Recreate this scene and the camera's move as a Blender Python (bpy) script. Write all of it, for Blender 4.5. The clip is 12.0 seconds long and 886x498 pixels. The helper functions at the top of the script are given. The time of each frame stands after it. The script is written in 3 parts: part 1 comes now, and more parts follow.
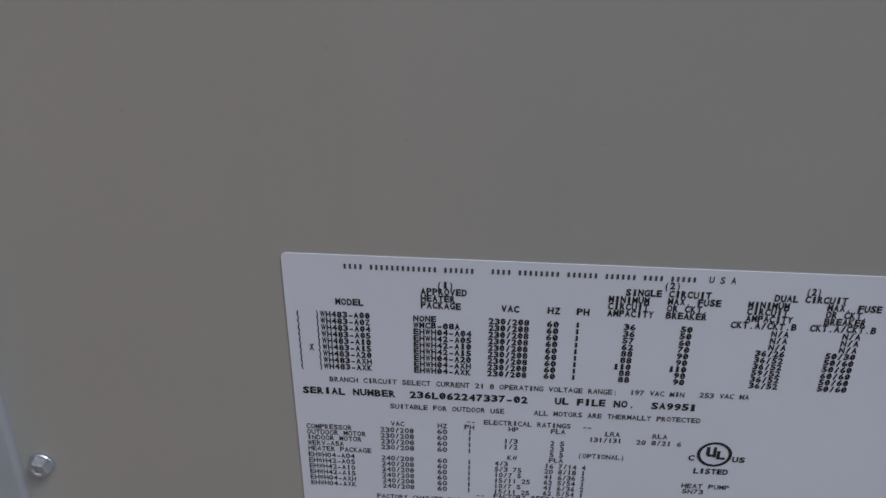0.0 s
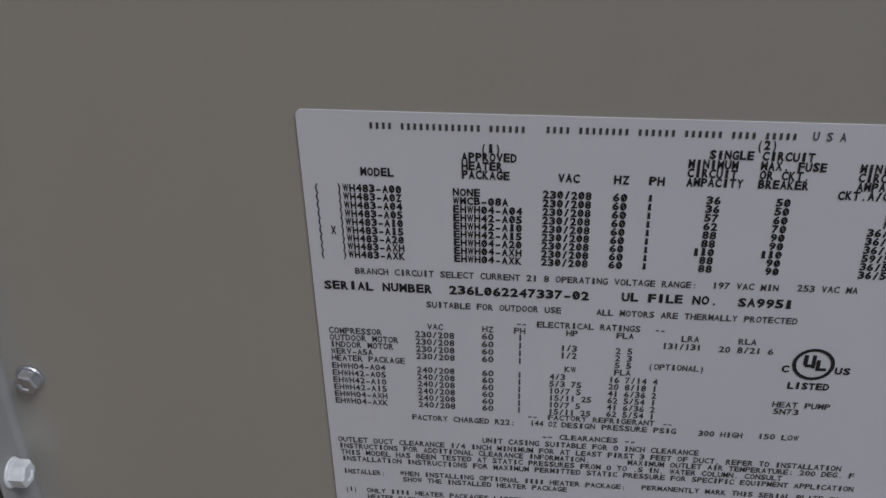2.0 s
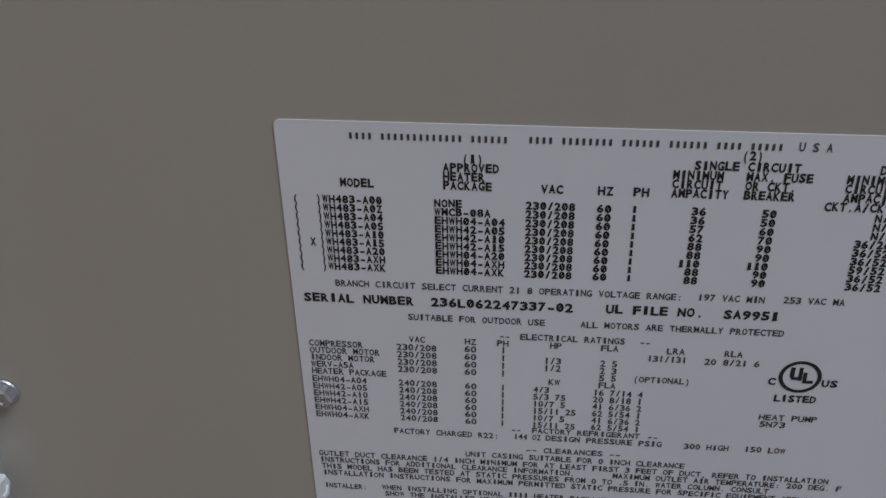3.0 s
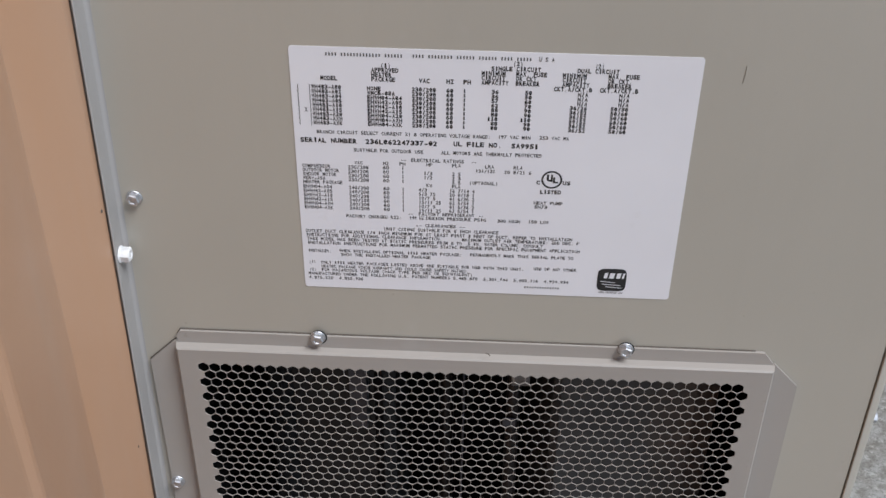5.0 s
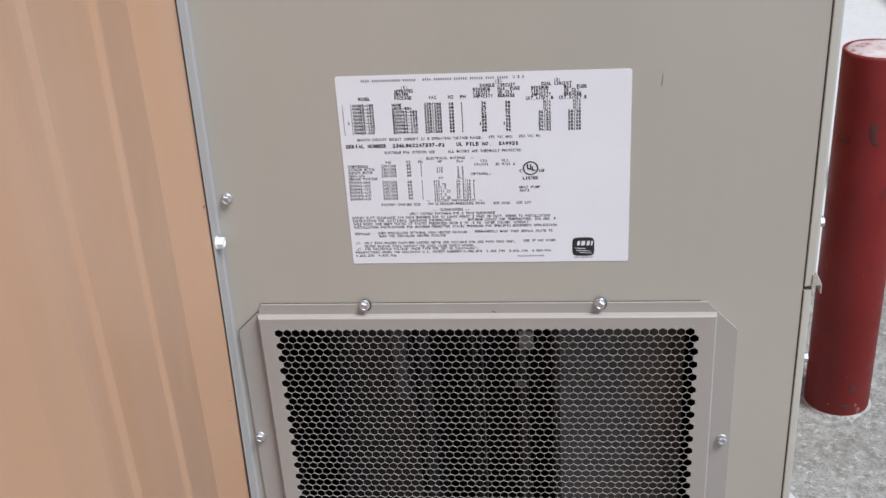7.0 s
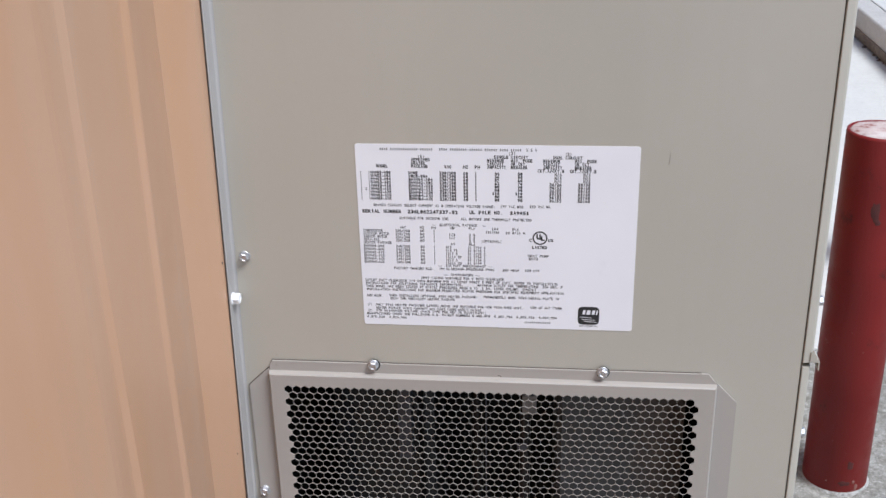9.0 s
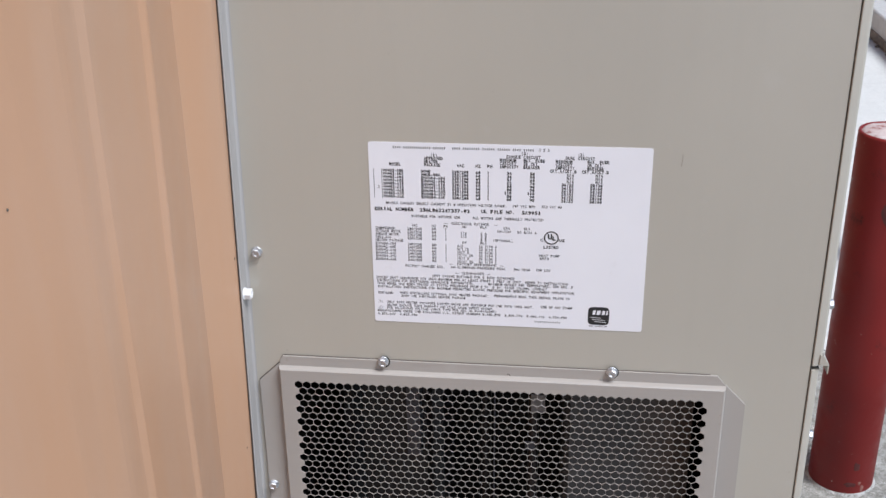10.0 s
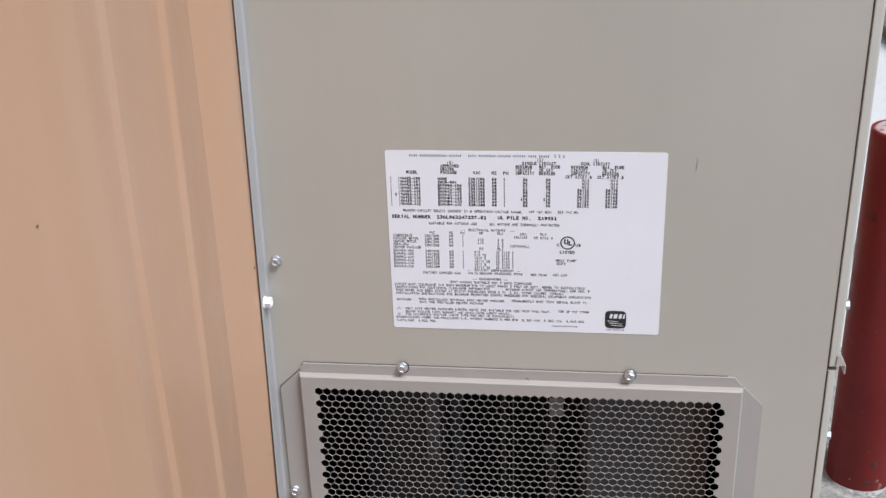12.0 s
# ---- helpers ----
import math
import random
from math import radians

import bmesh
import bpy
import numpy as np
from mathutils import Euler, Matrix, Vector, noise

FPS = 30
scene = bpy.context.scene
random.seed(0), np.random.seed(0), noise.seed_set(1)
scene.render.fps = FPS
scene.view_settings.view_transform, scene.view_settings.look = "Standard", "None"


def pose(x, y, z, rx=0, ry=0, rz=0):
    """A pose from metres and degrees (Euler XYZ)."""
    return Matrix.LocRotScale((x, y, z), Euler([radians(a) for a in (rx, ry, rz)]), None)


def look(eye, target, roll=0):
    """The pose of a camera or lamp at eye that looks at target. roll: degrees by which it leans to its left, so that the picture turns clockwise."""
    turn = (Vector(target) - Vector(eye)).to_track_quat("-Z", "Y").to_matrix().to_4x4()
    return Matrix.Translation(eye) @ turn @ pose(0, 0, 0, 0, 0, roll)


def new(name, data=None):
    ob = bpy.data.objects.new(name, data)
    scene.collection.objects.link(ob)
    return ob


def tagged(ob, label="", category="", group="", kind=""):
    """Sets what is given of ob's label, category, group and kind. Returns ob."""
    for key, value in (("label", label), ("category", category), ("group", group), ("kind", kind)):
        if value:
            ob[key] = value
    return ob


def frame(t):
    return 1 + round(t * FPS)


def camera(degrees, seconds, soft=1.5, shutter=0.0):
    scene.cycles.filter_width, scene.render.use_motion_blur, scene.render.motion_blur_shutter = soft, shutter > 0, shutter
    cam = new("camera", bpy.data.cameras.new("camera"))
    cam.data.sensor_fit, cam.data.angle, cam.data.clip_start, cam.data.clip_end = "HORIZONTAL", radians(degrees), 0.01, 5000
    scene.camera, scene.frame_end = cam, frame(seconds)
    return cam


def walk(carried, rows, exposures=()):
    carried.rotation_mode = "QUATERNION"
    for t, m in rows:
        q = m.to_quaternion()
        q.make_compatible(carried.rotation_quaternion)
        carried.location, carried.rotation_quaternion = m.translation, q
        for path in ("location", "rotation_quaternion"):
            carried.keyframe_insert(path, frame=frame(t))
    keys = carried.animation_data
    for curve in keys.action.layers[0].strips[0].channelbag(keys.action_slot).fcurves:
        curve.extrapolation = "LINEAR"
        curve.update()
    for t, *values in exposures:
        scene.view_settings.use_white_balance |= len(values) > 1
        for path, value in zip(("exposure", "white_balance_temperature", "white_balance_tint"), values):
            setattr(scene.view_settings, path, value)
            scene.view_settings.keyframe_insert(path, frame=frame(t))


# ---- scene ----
cam = camera(44.2, 12.0)
PATH = [
    (0, (0.219, -0.33, 1.665), (0.1, 1.329, 0.555), -0.0),
    (0.5, (0.224, -0.308, 1.622), (0.076, 1.318, 0.468), -2.6),
    (1, (0.235, -0.294, 1.599), (0.046, 1.354, 0.481), -2.9),
    (1.5, (0.221, -0.297, 1.589), (0.014, 1.351, 0.476), -2.2),
    (2, (0.219, -0.301, 1.588), (0.005, 1.36, 0.495), -1.7),
    (2.5, (0.218, -0.297, 1.589), (0.001, 1.364, 0.496), -1.6),
    (2.7, (0.219, -0.294, 1.587), (0.007, 1.37, 0.498), -1.6),
    (4.3, (0.234, -0.323, 1.617), (0.134, 1.338, 0.507), 0.6),
    (4.5, (0.247, -0.38, 1.646), (0.143, 1.266, 0.515), 0.5),
    (5, (0.261, -0.633, 1.717), (0.19, 1.024, 0.6), 0.7),
    (5.5, (0.315, -0.852, 1.682), (0.086, 0.851, 0.659), 1.9),
    (6, (0.327, -0.884, 1.709), (0.0829, 0.842, 0.7427), -1.3),
    (6.5, (0.32, -0.916, 1.715), (0.07, 0.825, 0.762), -3.4),
    (7, (0.326, -0.916, 1.731), (0.124, 0.86, 0.834), -3.6),
    (7.2, (0.332, -0.928, 1.72), (0.132, 0.863, 0.854), -3.2),
    (8.8, (0.321, -0.942, 1.75), (0.131, 0.877, 0.942), -1.4),
    (9, (0.322, -0.943, 1.7495), (0.114, 0.881, 0.9497), -1.4),
    (9.5, (0.324, -0.943, 1.75), (0.09, 0.874, 0.95), -1.8),
    (10, (0.319, -0.945, 1.755), (0.097, 0.871, 0.946), -0.8),
    (10.5, (0.3155, -0.949, 1.758), (0.081, 0.853, 0.927), -1.8),
    (11, (0.306, -0.958, 1.749), (0.084, 0.862, 0.949), -1.3),
    (11.5, (0.318, -0.952, 1.765), (0.066, 0.854, 0.943), -1.7),
    (12, (0.315, -0.953, 1.763), (0.071, 0.862, 0.958), -1.9),
]
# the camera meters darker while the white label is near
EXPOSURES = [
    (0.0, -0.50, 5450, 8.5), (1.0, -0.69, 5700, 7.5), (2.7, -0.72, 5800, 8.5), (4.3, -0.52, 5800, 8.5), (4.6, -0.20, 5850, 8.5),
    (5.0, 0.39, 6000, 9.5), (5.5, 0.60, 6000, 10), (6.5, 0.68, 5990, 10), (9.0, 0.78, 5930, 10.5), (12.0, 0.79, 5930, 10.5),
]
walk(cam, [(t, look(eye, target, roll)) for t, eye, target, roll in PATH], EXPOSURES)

# ---- world and sun: bright overcast ----
world = bpy.data.worlds.new("overcast_sky")
scene.world = world
world.use_nodes = True
wn, wl = world.node_tree.nodes, world.node_tree.links
sky = wn.new("ShaderNodeTexSky")
sky.sky_type, sky.sun_disc = "NISHITA", False
sky.sun_elevation, sky.sun_rotation = radians(57), radians(126)
sky.air_density, sky.dust_density, sky.ozone_density = 1.0, 1.5, 1.0
wl.new(sky.outputs["Color"], wn["Background"].inputs["Color"])
wn["Background"].inputs["Strength"].default_value = 0.062

sun = new("sun", bpy.data.lights.new("sun", "SUN"))
sun.data.energy, sun.data.angle, sun.data.color = 2.5, radians(24), (1.0, 0.985, 0.96)
sun.matrix_world = look((4.6, -3.4, 9), (0, 0, 0))


# ---- materials ----
class Nodes:
    """A small builder for one node material."""

    def __init__(self, name, rough=0.5, metal=0.0, spec=0.5):
        self.mat = bpy.data.materials.new(name)
        self.mat.use_nodes = True
        self.tree = self.mat.node_tree
        self.bsdf = self.tree.nodes["Principled BSDF"]
        self.bsdf.inputs["Roughness"].default_value = rough
        self.bsdf.inputs["Metallic"].default_value = metal
        self.bsdf.inputs["Specular IOR Level"].default_value = spec
        self.coord = self.node("ShaderNodeTexCoord")
        self.bumps = []

    def node(self, kind):
        return self.tree.nodes.new(kind)

    def link(self, a, b):
        self.tree.links.new(a, b)

    def place(self, scale=(1, 1, 1), space="Object"):
        m = self.node("ShaderNodeMapping")
        m.inputs["Scale"].default_value = scale
        self.link(self.coord.outputs[space], m.inputs["Vector"])
        return m.outputs["Vector"]

    def noise(self, scale, detail=4.0, rough=0.55, stretch=(1, 1, 1)):
        n = self.node("ShaderNodeTexNoise")
        n.inputs["Scale"].default_value = scale
        n.inputs["Detail"].default_value = detail
        n.inputs["Roughness"].default_value = rough
        self.link(self.place(stretch), n.inputs["Vector"])
        return n.outputs["Fac"]

    def voronoi(self, scale, stretch=(1, 1, 1), feature="F1"):
        n = self.node("ShaderNodeTexVoronoi")
        n.feature = feature
        n.inputs["Scale"].default_value = scale
        self.link(self.place(stretch), n.inputs["Vector"])
        return n.outputs["Distance"]

    def ramp(self, fac, *stops):
        r = self.node("ShaderNodeValToRGB")
        while len(r.color_ramp.elements) < len(stops):
            r.color_ramp.elements.new(0.5)
        for e, (p, c) in zip(r.color_ramp.elements, stops):
            e.position = p
            e.color = (c, c, c, 1) if isinstance(c, (int, float)) else (*c, 1)
        self.link(fac, r.inputs["Fac"])
        return r.outputs["Color"]

    def mix(self, fac, a, b, blend="MIX"):
        m = self.node("ShaderNodeMix")
        m.data_type, m.blend_type = "RGBA", blend
        for value, socket in ((fac, m.inputs[0]), (a, m.inputs[6]), (b, m.inputs[7])):
            if isinstance(value, (int, float)):
                socket.default_value = value
            elif isinstance(value, tuple):
                socket.default_value = (*value, 1)
            else:
                self.link(value, socket)
        return m.outputs[2]

    def colour(self, out):
        if isinstance(out, tuple):
            self.bsdf.inputs["Base Color"].default_value = (*out, 1)
        else:
            self.link(out, self.bsdf.inputs["Base Color"])
        return self

    def rough(self, out):
        self.link(out, self.bsdf.inputs["Roughness"])
        return self

    def bump(self, height, strength, distance):
        b = self.node("ShaderNodeBump")
        b.inputs["Strength"].default_value = strength
        b.inputs["Distance"].default_value = distance
        self.link(height, b.inputs["Height"])
        if self.bumps:
            self.link(self.bumps[-1].outputs["Normal"], b.inputs["Normal"])
        self.bumps.append(b)
        self.link(b.outputs["Normal"], self.bsdf.inputs["Normal"])
        return self


def painted_metal(name, base, rough=0.42, grime=(0.2, 0.17, 0.13), spec=0.5):
    n = Nodes(name, rough, 0.0, spec)
    broad = n.ramp(n.noise(2.3, 3), (0.3, tuple(c * 0.94 for c in base)), (0.7, tuple(min(1, c * 1.05) for c in base)))
    streak = n.ramp(n.noise(5.0, 5, 0.6, (7, 7, 0.5)), (0.52, 0.0), (0.8, 0.12))
    speck = n.ramp(n.noise(150, 2), (0.72, 0.0), (0.8, 0.25))
    c = n.mix(streak, broad, tuple(b * 0.55 + g * 0.45 for b, g in zip(base, grime)))
    dust = n.ramp(n.noise(21, 3, 0.5), (0.66, 0.0), (0.78, 0.3))
    c = n.mix(dust, c, tuple(b * 0.6 + 0.22 for b in base))
    n.colour(n.mix(speck, c, grime))
    n.rough(n.ramp(n.noise(14, 5), (0.3, rough - 0.06), (0.7, rough + 0.1)))
    n.bump(n.noise(900, 2), 0.07, 0.0006)
    n.bump(n.noise(3.0, 2), 0.15, 0.004)
    return n.mat


PAINT = painted_metal("beige_enamel", (0.405, 0.379, 0.324), 0.34, spec=0.9)
FLANGE_PAINT = painted_metal("grey_flange_enamel", (0.35, 0.336, 0.324), 0.5)
GRILLE_PAINT = painted_metal("beige_grille_enamel", (0.342, 0.316, 0.288), 0.45)


def siding_paint():
    n = Nodes("tan_siding_paint", 0.36, 0.0, 0.45)
    base = n.ramp(n.noise(1.6, 3), (0.3, (0.455, 0.266, 0.160)), (0.7, (0.500, 0.294, 0.177)))
    chalk = n.ramp(n.noise(3.2, 4, 0.6, (3, 3, 0.5)), (0.42, 0.0), (0.72, 0.45))
    c = n.mix(chalk, base, (0.47, 0.335, 0.25))
    n.colour(c)
    n.rough(n.ramp(n.noise(9, 4), (0.3, 0.32), (0.7, 0.42)))
    n.bump(n.noise(700, 2), 0.04, 0.0004)
    return n.mat


SIDING = siding_paint()


def label_paper():
    n = Nodes("white_label_film", 0.34)
    c = n.ramp(n.noise(9, 4), (0.3, (0.735, 0.735, 0.768)), (0.7, (0.775, 0.775, 0.808)))
    smudge = n.ramp(n.noise(38, 5, 0.65), (0.62, 0.0), (0.78, 0.10))
    n.colour(n.mix(smudge, c, (0.45, 0.40, 0.36)))
    n.bump(n.noise(30, 3), 0.06, 0.001)
    return n.mat


LABEL = label_paper()


def ink(name, value):
    n = Nodes(name, 0.55, 0, 0.3)
    n.colour(n.ramp(n.noise(700, 3), (0.35, (value,) * 3), (0.75, (value * 2.2,) * 3)))
    return n.mat


INK = ink("black_print", 0.016)
INK_FINE = ink("fine_black_print", 0.05)


def zinc():
    n = Nodes("zinc_plate", 0.33, 1.0)
    n.colour(n.ramp(n.noise(420, 4), (0.3, (0.52, 0.53, 0.55)), (0.7, (0.66, 0.67, 0.70))))
    n.rough(n.ramp(n.noise(600, 3), (0.3, 0.38), (0.7, 0.56)))
    return n.mat


ZINC = zinc()


def plain(name, base, rough, metal=0.0, scale=60):
    n = Nodes(name, rough, metal)
    n.colour(n.ramp(n.noise(scale, 4), (0.3, tuple(c * 0.82 for c in base)), (0.7, tuple(min(1, c * 1.12) for c in base))))
    n.bump(n.noise(scale * 6, 3), 0.1, 0.0008)
    return n.mat


WHITE_BOLT = plain("white_painted_bolt", (0.80, 0.80, 0.80), 0.4, 0, 200)
DARK_BROWN = plain("dark_brown_matt", (0.06, 0.045, 0.035), 0.8)
# Inner sheets: the shade behind the guard is put into these near-black colours.
CAVITY = plain("shade_dark_sheet", (0.010, 0.0095, 0.010), 0.6)
BAFFLE_SHADE = plain("shade_dark_baffle", (0.0075, 0.008, 0.010), 0.5, 0.3, 25)
# Grey, copper and tag tones lowered too, with the compartment's shade in them.
INNER_GREY = plain("inner_shade_grey", (0.05, 0.05, 0.06), 0.5, 0.3, 40)
COPPER = plain("shade_dark_copper", (0.020, 0.016, 0.016), 0.45, 0.6, 80)
TAG = plain("shade_dimmed_tag_paper", (0.15, 0.14, 0.135), 0.6, 0.0, 500)
GRIME_AND_EDGE = plain("brown_dirt_and_edge_line", (0.10, 0.085, 0.07), 0.85)
SCUFF = plain("scuffed_enamel", (0.26, 0.235, 0.19), 0.6)
# flat black for the rubber washers and for shade in the cover gap
RUBBER_AND_GAP = plain("black_rubber_and_gap_shade", (0.02, 0.02, 0.02), 0.9)


def stained_baffle():
    n = Nodes("rust_stained_shaded_baffle", 0.6, 0.1)
    # steel tone lowered to hold the recess's shade; the rust is its own
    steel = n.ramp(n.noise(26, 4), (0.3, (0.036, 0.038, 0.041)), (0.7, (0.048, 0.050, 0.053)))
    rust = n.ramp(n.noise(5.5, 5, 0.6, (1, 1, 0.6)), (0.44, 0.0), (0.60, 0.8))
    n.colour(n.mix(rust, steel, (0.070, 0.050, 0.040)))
    n.bump(n.noise(150, 3), 0.1, 0.0008)
    return n.mat


BAFFLE_BROWN = stained_baffle()


def concrete(name, lo, hi, stain, pit=0.6, relief=1.0):
    n = Nodes(name, 0.85, 0, 0.3)
    broad = n.ramp(n.noise(1.7, 6, 0.62), (0.3, lo), (0.7, hi))
    blotch = n.ramp(n.noise(7, 6, 0.68), (0.46, 0.0), (0.66, 0.65))
    c = n.mix(blotch, broad, stain)
    mottle = n.ramp(n.noise(34, 5, 0.75), (0.40, 0.75 * min(1.0, relief)), (0.56, 0.0))
    c = n.mix(mottle, c, tuple(x * 0.72 for x in stain))
    pale = n.ramp(n.noise(52, 5, 0.75), (0.54, 0.0), (0.68, pit))
    c = n.mix(pale, c, tuple(min(0.78, x * 1.45) for x in hi))
    speck = n.ramp(n.noise(140, 3, 0.8), (0.36, 0.7 * min(1.0, relief)), (0.46, 0.0))
    c = n.mix(speck, c, tuple(x * 0.5 for x in stain))
    grit = n.ramp(n.voronoi(130), (0.06, 0.7 * min(1.0, relief)), (0.22, 0.0))
    n.colour(n.mix(grit, c, tuple(x * 0.4 for x in stain)))
    n.bump(n.noise(60, 6, 0.7), 0.6 * relief, 0.008)
    n.bump(n.noise(320, 3), 0.4 * relief, 0.002)
    return n.mat


# Worn and pale slab colours also hold the step from shaded to sunlit ground.
CONCRETE = concrete("worn_shaded_concrete", (0.29, 0.287, 0.265), (0.40, 0.392, 0.36), (0.23, 0.215, 0.18), 0.9, 1.2)
CONCRETE_PALE = concrete("pale_sunlit_concrete", (0.54, 0.54, 0.515), (0.61, 0.61, 0.58), (0.52, 0.515, 0.49), 0.1, 0.25)
CONCRETE_KERB = concrete("kerb_concrete", (0.44, 0.43, 0.41), (0.50, 0.485, 0.465), (0.40, 0.385, 0.36), 0.1, 0.3)
CONCRETE_RIM = concrete("rough_grout_rim", (0.40, 0.39, 0.37), (0.50, 0.49, 0.47), (0.30, 0.28, 0.25), 0.6, 1.0)
MORTAR = concrete("grey_grout", (0.52, 0.515, 0.50), (0.62, 0.61, 0.595), (0.50, 0.48, 0.45), 0.4, 0.6)


def red_paint():
    n = Nodes("red_post_paint", 0.5, 0.0, 0.3)
    base = n.ramp(n.noise(5, 4), (0.3, (0.150, 0.010, 0.009)), (0.7, (0.195, 0.015, 0.013)))
    scuff = n.ramp(n.noise(11, 6, 0.7, (1, 1, 0.7)), (0.61, 0.0), (0.70, 0.8))
    c = n.mix(scuff, base, (0.035, 0.010, 0.009))
    chip = n.ramp(n.noise(75, 3, 0.6), (0.73, 0.0), (0.76, 0.9))
    n.colour(n.mix(chip, c, (0.42, 0.33, 0.27)))
    n.rough(n.ramp(n.noise(20, 4), (0.3, 0.42), (0.7, 0.62)))
    n.bump(n.noise(160, 4), 0.25, 0.0015)
    return n.mat


RED = red_paint()
SCUFF_PALE = plain("worn_dusty_paint", (0.24, 0.10, 0.08), 0.7, 0, 140)
SCUFF_BLACK = plain("rubbed_black_paint", (0.075, 0.013, 0.011), 0.6, 0, 90)


def worn_top():
    n = Nodes("worn_red_concrete", 0.8, 0, 0.3)
    c = n.ramp(n.noise(28, 6, 0.7), (0.36, (0.26, 0.10, 0.085)), (0.44, (0.47, 0.36, 0.34)), (0.62, (0.58, 0.53, 0.50)))
    n.colour(c)
    n.bump(n.noise(90, 5, 0.7), 0.5, 0.003)
    return n.mat


WORN_TOP = worn_top()


# ---- mesh helpers ----
LEAN = 0.016

def empty(name, at=(0, 0, 0)):
    ob = new(name)
    ob.location = at
    ob.empty_display_size = 0.05
    return ob


def finish(bm, name, material, smooth=False):
    bmesh.ops.recalc_face_normals(bm, faces=bm.faces)
    me = bpy.data.meshes.new(name)
    bm.to_mesh(me)
    bm.free()
    me.materials.append(material)
    for p in me.polygons:
        p.use_smooth = smooth
    return me


def part(name, bm, material, parent, label="", smooth=False, at=(0, 0, 0)):
    """Links a bmesh as one mesh object under a thing or a part."""
    ob = new(name, finish(bm, name, material, smooth))
    ob.parent = parent
    ob.location = at
    return tagged(ob, label)


def thing(name, bm, material, label, category, group="", kind="", smooth=False, at=(0, 0, 0)):
    ob = new(name, finish(bm, name, material, smooth))
    ob.location = at
    return tagged(ob, label, category, group, kind)


def box(lo, hi, bevel=0.0, segments=2, bm=None):
    b = bmesh.new()
    bmesh.ops.create_cube(b, size=1)
    for v in b.verts:
        v.co = Vector([l + (h - l) * (c + 0.5) for l, h, c in zip(lo, hi, v.co)])
    if bevel:
        bmesh.ops.bevel(b, geom=b.edges[:], offset=bevel, segments=segments, profile=0.5, affect="EDGES")
    return b if bm is None else join(bm, b)


def join(bm, other):
    me = bpy.data.meshes.new("joined")
    other.to_mesh(me)
    other.free()
    bm.from_mesh(me)
    bpy.data.meshes.remove(me)
    return bm


def lathe(rings, count=24, axis="z", close=True):
    """A turned solid from (radius, height) rings."""
    b = bmesh.new()
    loops = []
    for r, h in rings:
        loop = []
        for i in range(count):
            a = 2 * math.pi * i / count
            p = (r * math.cos(a), r * math.sin(a), h)
            loop.append(b.verts.new(p if axis == "z" else (p[0], -p[2], p[1])))
        loops.append(loop)
    for a, c in zip(loops, loops[1:]):
        for i in range(count):
            b.faces.new((a[i], a[(i + 1) % count], c[(i + 1) % count], c[i]))
    if close:
        b.faces.new(loops[0])
        b.faces.new(loops[-1])
    return b


def lean(b):
    """The wall side leans by about a degree, shaped to fit the camera's view."""
    for v in b.verts:
        v.co.x += LEAN * (v.co.z - 1.3)
    return b


def sheet_profile(points, z0, z1, thickness):
    """A vertical sheet along a plan line of (x, y) points, thickened to its -x side."""
    b = bmesh.new()
    front = [(b.verts.new((x, y, z0)), b.verts.new((x, y, z1))) for x, y in points]
    back = [(b.verts.new((x - thickness, y, z0)), b.verts.new((x - thickness, y, z1))) for x, y in points]
    for i in range(len(points) - 1):
        b.faces.new((front[i][0], front[i + 1][0], front[i + 1][1], front[i][1]))
        b.faces.new((back[i][0], back[i][1], back[i + 1][1], back[i + 1][0]))
        b.faces.new((front[i][1], front[i + 1][1], back[i + 1][1], back[i][1]))
        b.faces.new((front[i][0], back[i][0], back[i + 1][0], front[i + 1][0]))
    for i in (0, -1):
        b.faces.new((front[i][0], front[i][1], back[i][1], back[i][0]))
    return b


# ---- ground, slabs, raised walk ----
ground = box((-300, -300, -0.4), (300, 300, -0.014))
thing("ground", ground, CONCRETE_PALE, "pale concrete yard reaching into the distance", "ground", kind="structure")

pavement = tagged(empty("pavement"), "cast concrete slabs with a straight joint, worn and shade-darkened beside the building", "pavement", kind="structure")
part("slab", box((0.02, -6.0, -0.012), (2.36, 2.292, 0.0), 0.006), CONCRETE, pavement, "worn grey concrete slab, partly darkened for shade")
part("slab", box((0.02, 2.304, -0.012), (2.36, 9.0, 0.0), 0.006), CONCRETE_PALE, pavement, "pale concrete slab")
part("slab", box((0.02, 9.012, -0.012), (2.36, 16.0, 0.0), 0.006), CONCRETE_PALE, pavement, "pale concrete slab")

walk_bed = tagged(empty("raised_walk"), "raised concrete walk with a dirt-stained kerb face", "kerb", kind="structure")
part("kerb", box((2.37, -6.0, -0.012), (2.53, 16.0, 0.19), 0.018, 3), CONCRETE_KERB, walk_bed, "grey concrete kerb with dirt along its foot")
part("dirt_band", box((2.362, -6.0, 0.0), (2.3695, 16.0, 0.065), 0.003, 1), concrete("dirty_concrete", (0.20, 0.165, 0.13), (0.27, 0.23, 0.19), (0.12, 0.095, 0.075), 0.2), walk_bed, "brown dirt-stained foot of the kerb")
part("walk_slab", box((2.536, -6.0, -0.012), (4.6, 16.0, 0.187), 0.01), CONCRETE_PALE, walk_bed, "pale concrete walk slab")

# ---- ribbed metal wall ----
WALL_X = 0.0050
SWEEP = 0.036  # the ribs run two degrees off the cabinet's upright


